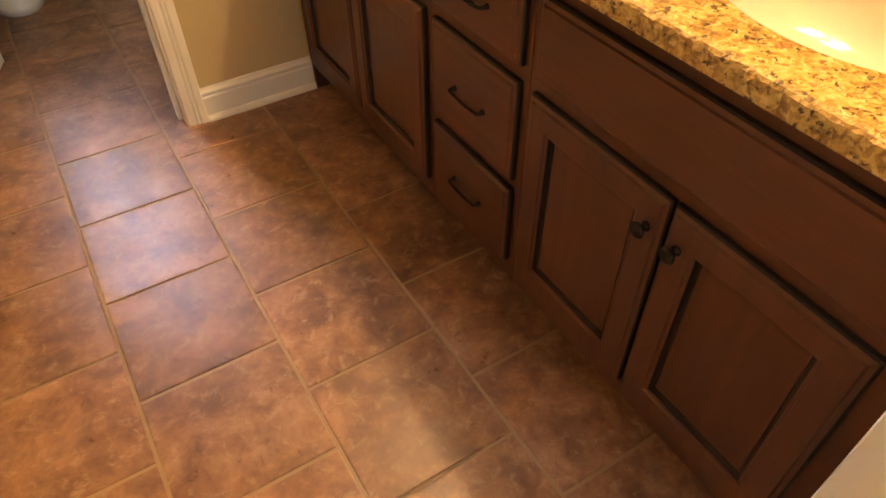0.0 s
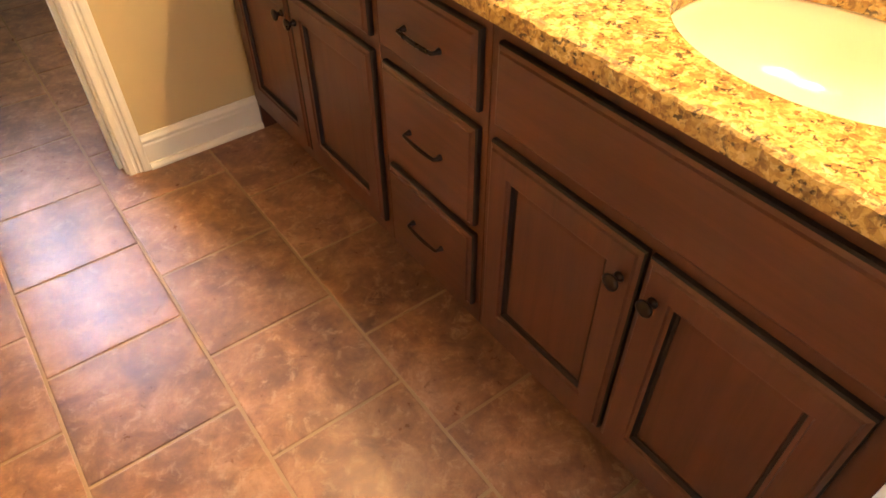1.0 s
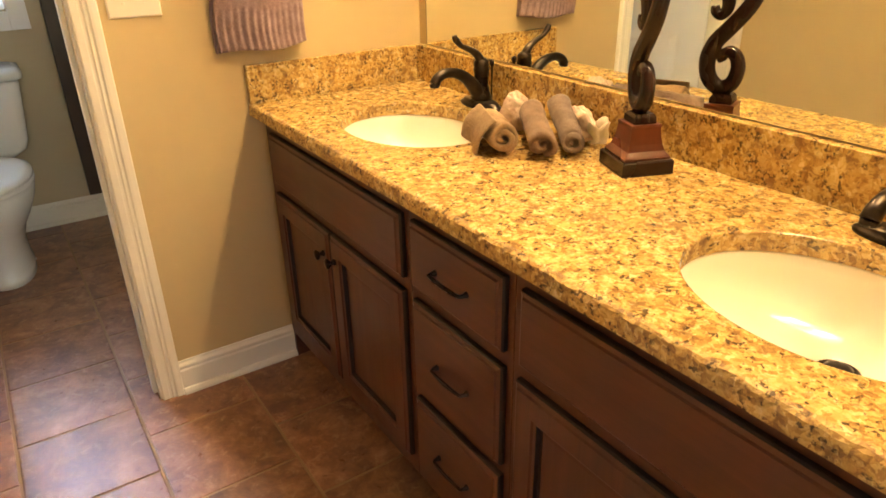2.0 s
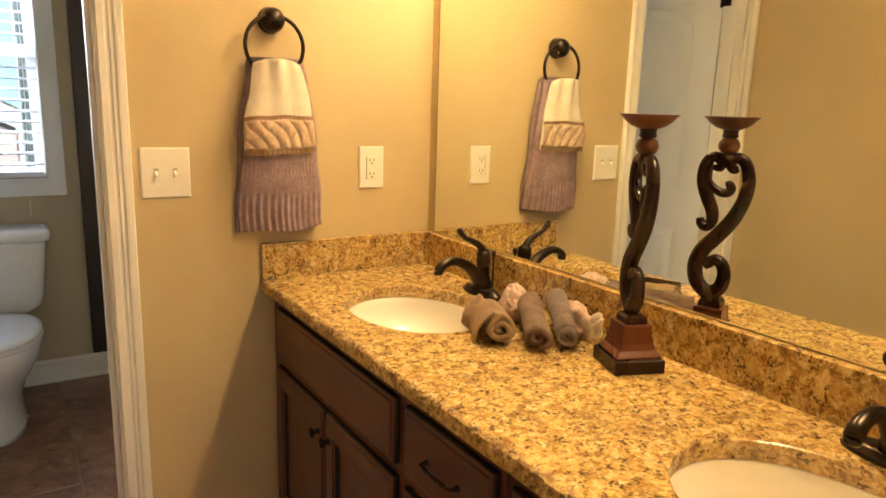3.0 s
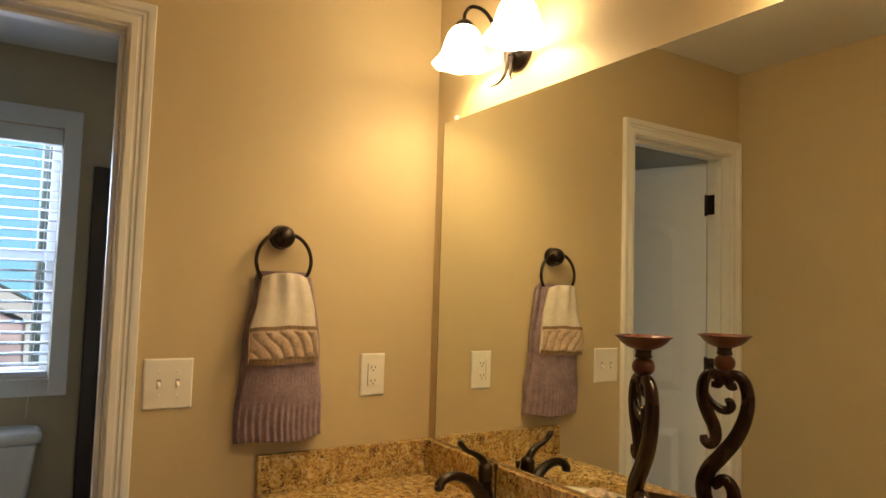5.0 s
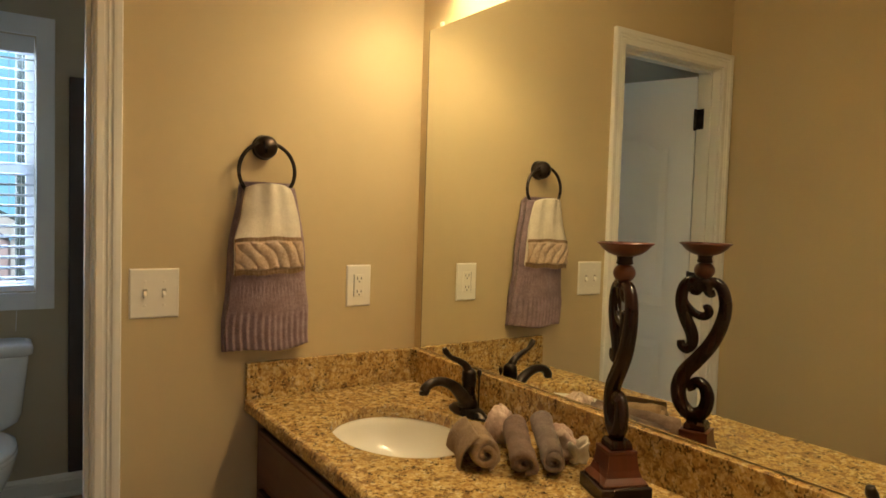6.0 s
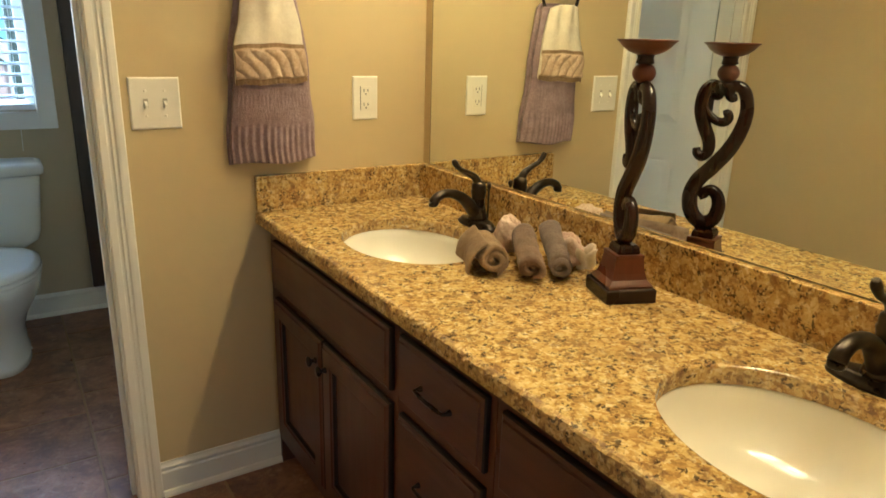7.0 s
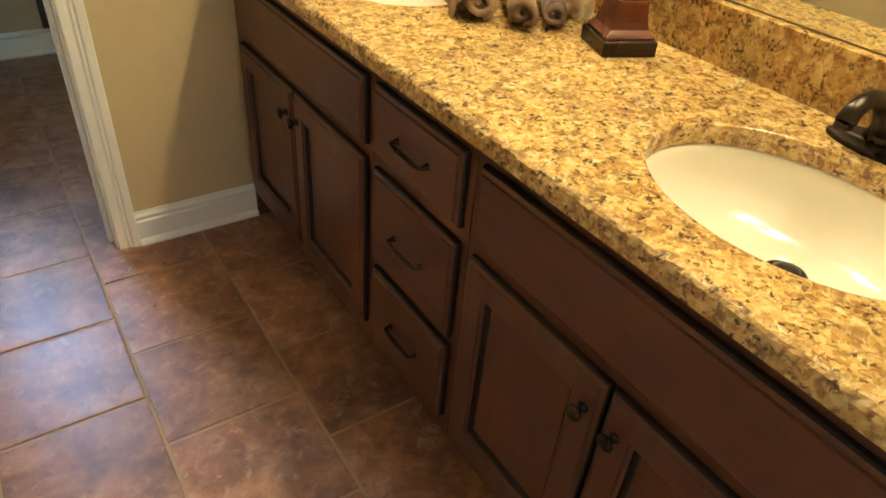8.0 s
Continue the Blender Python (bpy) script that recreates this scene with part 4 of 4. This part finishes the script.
# ---- vanity lights ----
def vanity_light(yc, label):
    thing = base_empty("vanity_light", (0.0, yc, 2.03))
    tagged(thing, label, "wall lamp", "vanity lights")
    bm = bmesh.new()
    rings(bm, [[(0.0056 - d, yc + ry * math.cos(q * math.pi / 20), 2.070 + ry * math.sin(q * math.pi / 20)) for q in range(40)]
               for ry, d in ((0.060, 0), (0.062, 0.005), (0.057, 0.012), (0.042, 0.020), (0.020, 0.026), (0.0005, 0.028))])
    sub("back_plate", bm, M_BRONZE, thing, smooth=True)
    sx = -0.100
    for sgn in (1, -1):
        ys = yc + sgn * 0.122
        p = smooth_path([(-0.020, yc + sgn * 0.010, 2.07), (-0.040, yc + sgn * 0.026, 2.105), (-0.068, yc + sgn * 0.060, 2.180), (-0.090, yc + sgn * 0.095, 2.205), (-0.100, yc + sgn * 0.117, 2.192), (sx, ys, 2.165)], 6)
        sub("arm", tube(bmesh.new(), p, 0.0055, 10), M_BRONZE, thing, smooth=True)
        p = smooth_path([(-0.022, yc + sgn * 0.006, 2.055), (-0.034, yc + sgn * 0.012, 2.000), (-0.044, yc + sgn * 0.026, 1.976), (-0.056, yc + sgn * 0.050, 1.967)], 6)
        sub("tail", tube(bmesh.new(), p, spread([0.0055, 0.005, 0.004, 0.0015], len(p)), 8), M_BRONZE, thing, smooth=True)
        sub("socket_cup", lathe(bmesh.new(), sx, ys, [(0.028, 2.146), (0.030, 2.149), (0.026, 2.160), (0.016, 2.169), (0.006, 2.173)], 24), M_BRONZE, thing, smooth=True)
        prof = [(0.026, 2.152), (0.036, 2.144), (0.046, 2.130), (0.054, 2.108), (0.060, 2.086), (0.068, 2.068), (0.080, 2.052), (0.0885, 2.043)]
        inner = [(r - 0.003, z - 0.0005) for r, z in prof[::-1]]
        bm = lathe(bmesh.new(), sx, ys, prof + inner, 40, False, False)
        for v in bm.verts:
            k = max(0.0, (2.075 - v.co.z) / 0.032)
            a = math.atan2(v.co.y - ys, v.co.x - sx)
            v.co.z += 0.0022 * k * math.cos(8 * a)
        sub("shade", bm, M_SHADE, thing, "frosted bell-shaped glass shade, lit", smooth=True)
        ld = bpy.data.lights.new("bulb_light", 'POINT')
        ld.energy = LAMP_WATTS
        ld.color = (1.0, 0.70, 0.36)
        ld.shadow_soft_size = 0.028
        lo = new("bulb_light", ld)
        lo.location = (sx, ys, 2.102)
    return thing


vanity_light(-0.420, "bronze two-arm wall lamp with lit frosted glass shades above the mirror")
vanity_light(-1.456, "bronze two-arm wall lamp with lit shades over the second sink")

# ---- toilet room ----
# door, swung open against the side wall
dr = base_empty("door_toilet", (DX0 - 0.02, YW + 0.004, 0))
tagged(dr, "white moulded panel door standing open into the toilet room", "door", kind="structure")
DYA, DYB = YW + 0.014, YW + 0.622
dxo, dxi = DX0 - 0.0430, DX0 - 0.0080


def door_skin():
    bm = boxm(dxo, dxi - 0.010, DYA, DYB, 0.012, 2.035)
    ys = [DYA, DYA + 0.112, DYB - 0.112, DYB]
    zs = [0.012, 0.22, 0.80, 0.96, 1.80, 2.035]
    for i in range(3):
        for j in range(5):
            if i == 1 and j in (1, 3):
                continue
            box(bm, dxi - 0.0099, dxi, ys[i], ys[i + 1], zs[j], zs[j + 1])
    return bm


sub("slab", door_skin(), M_DOORW, dr)
pa, pb = DYA + 0.112, DYB - 0.112
for c, d2, arch in ((0.22, 0.80, 0.0), (0.96, 1.80, 0.07)):
    def outline(i, x):
        pts = [(x, pa + i, c + i), (x, pb - i, c + i)]
        for k in range(13):
            t = k / 12
            pts.append((x, lerp(pb - i, pa + i, t), d2 - i - arch * (2 * t - 1) ** 2))
        return pts
    sub("panel", rings(bmesh.new(), [outline(0.006, dxi - 0.0097), outline(0.014, dxi - 0.0090), outline(0.045, dxi - 0.0018), outline(0.050, dxi - 0.0016)]), M_DOORW, dr)
    if arch:
        bm = bmesh.new()
        top = [(pb - (pb - pa) * k / 12, d2 - arch * (2 * k / 12 - 1) ** 2) for k in range(13)]
        for (ya, za), (yb, zb) in zip(top, top[1:]):
            rings(bm, [[(x, ya, za), (x, yb, zb), (x, yb, d2), (x, ya, d2)] for x in (dxi - 0.0099, dxi)])
        sub("arch_corner", bm, M_DOORW, dr)
for z in (0.22, 1.04, 1.79):
    hg = sub("hinge", boxm(DX0 - 0.0005, DX0 + 0.0028, YW - 0.044, YW + 0.0005, z, z + 0.092, bevel=0.001), M_BRONZE, toilet_frame, "dark bronze hinge leaf")
    sub("barrel", lathe(bmesh.new(), DX0 + 0.002, YW + 0.0070, [(0.004, z - 0.004), (0.0066, z - 0.002), (0.0066, z + 0.094), (0.004, z + 0.096)], 14), M_BRONZE, hg, smooth=True)
dr.rotation_euler.z = radians(-20)

# window with a blind
win = base_empty("window_toilet", ((WX0 + WX1) / 2, YFAR, WZ0))
tagged(win, "white double-hung window with an open slat blind", "window", kind="structure")
for n_, b_ in (("casing", (WX1 + 0.002, WX1 + 0.074, YFAR - 0.016, YFAR - 0.0005, WZ0 - 0.078, WZ1 + 0.086)), ("casing", (WX0 - 0.074, WX0 - 0.002, YFAR - 0.016, YFAR - 0.0005, WZ0 - 0.078, WZ1 + 0.086)),
               ("casing", (WX0 - 0.0018, WX1 + 0.0018, YFAR - 0.016, YFAR - 0.0005, WZ1 + 0.002, WZ1 + 0.086)), ("casing", (WX0 - 0.0018, WX1 + 0.0018, YFAR - 0.016, YFAR - 0.0005, WZ0 - 0.078, WZ0 - 0.002))):
    sub(n_, boxm(*b_, bevel=0.002), M_DOORW, win)
YG = YFAR + 0.095
for x0, x1, z0, z1 in ((WX0, WX0 + 0.035, WZ0, WZ1), (WX1 - 0.035, WX1, WZ0, WZ1), (WX0 + 0.0352, WX1 - 0.0352, WZ1 - 0.035, WZ1), (WX0 + 0.0352, WX1 - 0.0352, WZ0, WZ0 + 0.04), (WX0 + 0.0352, WX1 - 0.0352, 1.49, 1.53)):
    sub("sash_bar", boxm(x0, x1, YG - 0.015, YG + 0.015, z0, z1, bevel=0.002), M_DOORW, win)
glass, gnt, gb = nodes_of("window_glass", 0.0)
gb.inputs["Transmission Weight"].default_value = 1.0
gb.inputs["IOR"].default_value = 1.1
for z0, z1 in ((WZ0 + 0.041, 1.489), (1.531, WZ1 - 0.036)):
    g = sub("pane", boxm(WX0 + 0.036, WX1 - 0.036, YG - 0.002, YG + 0.002, z0, z1), glass, win, "clear window glass")
    g.visible_shadow = False

bl = base_empty("window_blind", ((WX0 + WX1) / 2, YFAR + 0.03, WZ1))
tagged(bl, "white horizontal slat blind hanging in the window", "blind")
sub("headrail", boxm(WX0 + 0.004, WX1 - 0.004, YFAR + 0.004, YFAR + 0.056, WZ1 - 0.075, WZ1 - 0.002, bevel=0.002), M_BLIND, bl)
z = WZ1 - 0.098
slat = None
while z > WZ0 + 0.055:
    bm = bmesh.new()
    pts = [(-0.023, -0.0045), (-0.012, 0.0005), (0.0, 0.0020), (0.012, 0.0005), (0.023, -0.0045)]
    tilt = radians(7)
    prof = [(a * math.cos(tilt), b + a * math.sin(tilt)) for a, b in pts] + [(a * math.cos(tilt), b - 0.0025 + a * math.sin(tilt)) for a, b in pts[::-1]]
    rings(bm, [[(x, YFAR + 0.030 + a, z + b) for a, b in prof] for x in (WX0 + 0.006, WX1 - 0.006)])
    sub("slat", bm, M_BLIND, bl)
    z -= 0.046
sub("bottom_rail", boxm(WX0 + 0.006, WX1 - 0.006, YFAR + 0.010, YFAR + 0.050, WZ0 + 0.003, WZ0 + 0.028, bevel=0.002), M_BLIND, bl)
for x in (WX0 + 0.10, WX1 - 0.10):
    sub("ladder_cord", boxm(x - 0.001, x + 0.001, YFAR + 0.0045, YFAR + 0.0065, WZ0 + 0.028, WZ1 - 0.075), M_BLIND, bl)
sub("pull_cord", tube(bmesh.new(), smooth_path([(WX1 - 0.05, YFAR + 0.001, WZ1 - 0.076), (WX1 - 0.055, YFAR - 0.020, 1.4), (WX1 - 0.07, YFAR - 0.021, 0.93), (WX1 - 0.075, YFAR - 0.022, 0.79)], 6), 0.0012, 6), M_BLIND, bl)

# tall dark strip beside the window, not identified, built as a framed panel
fm = base_empty("framed_wall_panel", (-0.70, YFAR, 0.12))
tagged(fm, "tall unidentified dark strip on the wall, built as a framed panel", "wall panel")
for b_ in ((-0.855, -0.795, 0.118, 1.93), (-0.605, -0.545, 0.118, 1.93)):
    sub("stile", boxm(b_[0], b_[1], YFAR - 0.035, YFAR - 0.0005, b_[2], b_[3], bevel=0.003), M_DARKFRAME, fm)
for b_ in ((0.118, 0.178), (1.87, 1.93)):
    sub("rail", boxm(-0.7945, -0.6055, YFAR - 0.035, YFAR - 0.0005, b_[0], b_[1], bevel=0.003), M_DARKFRAME, fm)
sub("panel", boxm(-0.7945, -0.6055, YFAR - 0.015, YFAR - 0.0008, 0.1785, 1.8695), M_DARKFRAME, fm)


def toilet(cx, back):
    thing = base_empty("toilet", (cx, back - 0.4, 0))
    tagged(thing, "white two-piece china toilet under the window", "toilet")

    def oval(z, yf, yb, w, n=40):
        """An egg: front at yf, back at yb, half width w."""
        pts = []
        yc = yf + (yb - yf) * 0.56
        for i in range(n):
            q = 2 * math.pi * i / n
            s, c = math.sin(q), math.cos(q)
            ry = (yb - yc) if s > 0 else (yc - yf)
            pts.append((cx + w * math.copysign(abs(c) ** 0.9, c), yc + ry * math.copysign(abs(s) ** (0.75 if s > 0 else 1.0), s), z))
        return pts
    f = back - 0.725
    b = back - 0.215
    bm = rings(bmesh.new(), [oval(0.0005, f + 0.13, b + 0.02, 0.105), oval(0.03, f + 0.135, b + 0.02, 0.105), oval(0.06, f + 0.155, b + 0.02, 0.098), oval(0.14, f + 0.150, b + 0.03, 0.098), oval(0.21, f + 0.110, b + 0.04, 0.118),
                              oval(0.27, f + 0.055, b + 0.05, 0.150), oval(0.33, f + 0.018, b + 0.05, 0.175), oval(0.375, f + 0.004, b + 0.05, 0.184), oval(0.392, f + 0.006, b + 0.05, 0.183), oval(0.396, f + 0.014, b + 0.045, 0.176)])
    sub("bowl", bm, M_TOILET, thing, smooth=True)
    bm = rings(bmesh.new(), [oval(0.3965, f, b - 0.03, 0.184), oval(0.399, f - 0.003, b - 0.03, 0.187), oval(0.411, f - 0.003, b - 0.03, 0.187), oval(0.4145, f + 0.004, b - 0.035, 0.181)])
    sub("seat", bm, M_TOILET, thing, smooth=True)
    bm = rings(bmesh.new(), [oval(0.4155, f + 0.004, b - 0.03, 0.181), oval(0.418, f - 0.002, b - 0.03, 0.186), oval(0.430, f + 0.002, b - 0.03, 0.183), oval(0.440, f + 0.03, b - 0.05, 0.160), oval(0.444, f + 0.10, b - 0.10, 0.10)])
    sub("lid", bm, M_TOILET, thing, smooth=True)

    def rr(z, hw, y0, y1, r=0.035):
        pts = []
        for sx, sy, a0 in ((1, 1, 0), (-1, 1, 90), (-1, -1, 180), (1, -1, 270)):
            for k in range(6):
                q = radians(a0 + k * 18)
                xx = cx + sx * (hw - r) + r * math.cos(q)
                yy = (y1 - r if sy > 0 else y0 + r) + r * math.sin(q)
                pts.append((xx, yy, z))
        return pts
    t0, t1 = back - 0.205, back - 0.012
    bm = rings(bmesh.new(), [rr(0.397, 0.150, t0 + 0.03, t1), rr(0.43, 0.195, t0 + 0.012, t1), rr(0.47, 0.208, t0 + 0.004, t1), rr(0.70, 0.232, t0, t1), rr(0.714, 0.230, t0, t1)])
    tank = sub("tank", bm, M_TOILET, thing, smooth=True)
    bm = rings(bmesh.new(), [rr(0.7145, 0.236, t0 - 0.006, t1), rr(0.722, 0.248, t0 - 0.016, t1), rr(0.745, 0.250, t0 - 0.018, t1), rr(0.760, 0.246, t0 - 0.013, t1), rr(0.766, 0.225, t0 + 0.008, t1 - 0.01)])
    sub("tank_lid", bm, M_TOILET, tank, smooth=True)
    sub("flush_lever", boxm(cx - 0.19, cx - 0.12, t0 - 0.016, t0 - 0.004, 0.645, 0.660, bevel=0.003), M_PLASTIC, tank)
    for s in (1, -1):
        sub("bolt_cap", sphere(bmesh.new(), (cx + s * 0.098, back - 0.36, 0.010), 0.010), M_TOILET, thing, smooth=True)
    return thing


toilet(-1.250, YFAR - 0.026)

# ---- outside the window ----
gnd, gn, gbb = nodes_of("outside_ground", 0.9)
nt = gn
nt.links.new(ramp(nt, noise_tex(nt, coords(nt), 3.0, 4), [(0.3, (0.20, 0.22, 0.16)), (0.7, (0.36, 0.36, 0.32))]), gbb.inputs["Base Color"])
tagged(obj("ground", boxm(-60, 60, YFAR + 0.16, 120, -0.4, -0.3), gnd), "pale paved yard outside the window", "ground", kind="structure")
bk = glow_material("outside_daylight", (0.20, 0.56, 0.80), 1.3, (0.2, 0.35, 0.5))
tagged(obj("backdrop", boxm(-14, 12, 16.0, 16.1, -0.3, 12), bk), "pale blue daylight seen through the blind", "backdrop", kind="structure")

M_GARDEN = painted("white_board_paint", (0.85, 0.85, 0.85), 0.5, 40, 0.05, 0.02)
# out of view, added only to keep the sun off the porch pillar
tagged(obj("eave", boxm(-3.0, 1.0, YFAR + 0.155, 2.10, 2.50, 2.60), M_GARDEN), "unseen white eave added over the window to shade the pillar", "eave", kind="structure")

# porch pillar close outside the window
M_PILLAR = painted("grey_green_paint", (0.075, 0.088, 0.070), 0.7, 40, 0.1, 0.08)
pp = base_empty("porch_pillar", (-0.86, 2.6, -0.3))
tagged(pp, "grey-green square porch pillar outside the window", "pillar")
sub("shaft", boxm(-1.035, -0.70, 2.60, 2.90, -0.18, 2.75, bevel=0.008), M_PILLAR, pp)
sub("foot", boxm(-1.06, -0.675, 2.575, 2.925, -0.2995, -0.1805, bevel=0.008), M_PILLAR, pp)

# neighbouring house: brick gable end with white boards, seen through the blind
M_BRICK = painted("pale_pink_brick", (0.74, 0.60, 0.61), 0.85, 9, 0.5, 0.25)
nh = base_empty("neighbour_house", (-3.2, 9.5, -0.3))
tagged(nh, "pale brick neighbouring house with white corner and eave boards", "house")


def gable(x0, x1, y0, y1, z0, eave, ridge):
    xm = (x0 + x1) / 2
    return rings(bmesh.new(), [[(x0, y, z0), (x1, y, z0), (x1, y, eave), (xm, y, ridge), (x0, y, eave)] for y in (y0, y1)])


sub("wall", gable(-5.4, -0.97, 8.0, 11.0, -0.2995, 0.86, 2.0), M_BRICK, nh)
sub("corner_board", boxm(-0.9695, -0.90, 7.96, 8.10, -0.2995, 0.90), M_GARDEN, nh)
rk = rings(bmesh.new(), [[(-0.80, y, 0.84), (-0.80, y, 1.06), (-3.185, y, 2.34), (-3.185, y, 2.05)] for y in (7.93, 7.995)])
sub("rake_board", rk, M_GARDEN, nh)
rf = rings(bmesh.new(), [[(-0.70, y, 0.93), (-0.70, y, 1.03), (-3.185, y, 2.36), (-5.67, y, 1.03), (-5.67, y, 0.93), (-3.185, y, 2.26)] for y in (8.0, 11.15)])
sub("roof", rf, M_PILLAR, nh)

# ---- floor tiles ----
GAP = 0.0075


def tile_mesh(w, d):
    bm = bmesh.new()
    a, b = w / 2, d / 2
    rings(bm, [[(-a + i, -b + i, z), (a - i, -b + i, z), (a - i, b - i, z), (-a + i, b - i, z)] for i, z in ((0, -0.0023), (0, -0.0014), (0.0012, -0.0004), (0.004, 0.0))])
    me = bpy.data.meshes.new("tile")
    bmesh.ops.recalc_face_normals(bm, faces=bm.faces)
    bm.to_mesh(me)
    bm.free()
    me.materials.append(M_TILE)
    return me


TILE_FULL = tile_mesh(T_X - GAP, T_Y - GAP)
XT, YT = -0.698, -0.305        # a joint line along y; a joint across, in the row beside it
OFFS = (0.0, -0.153)          # rows are staggered
cols = range(-3, 3)
for c in cols:
    x0 = XT + c * T_X
    shift = YT + OFFS[c % 2]
    k0 = math.floor((-1.95 - shift) / T_Y)
    for k in range(k0, k0 + 13):
        y0 = shift + k * T_Y
        ax, bx, ay, by = max(x0, XL + 0.001), min(x0 + T_X, XB + 0.068), max(y0, YN - 0.5), min(y0 + T_Y, YFAR - 0.001)
        if bx - ax < 0.02 or by - ay < 0.02:
            continue
        full = abs(bx - ax - T_X) < 1e-4 and abs(by - ay - T_Y) < 1e-4
        t = new("tile", TILE_FULL if full else tile_mesh(bx - ax - GAP, by - ay - GAP))
        t.location = ((ax + bx) / 2, (ay + by) / 2, 0)
        t.parent = floor
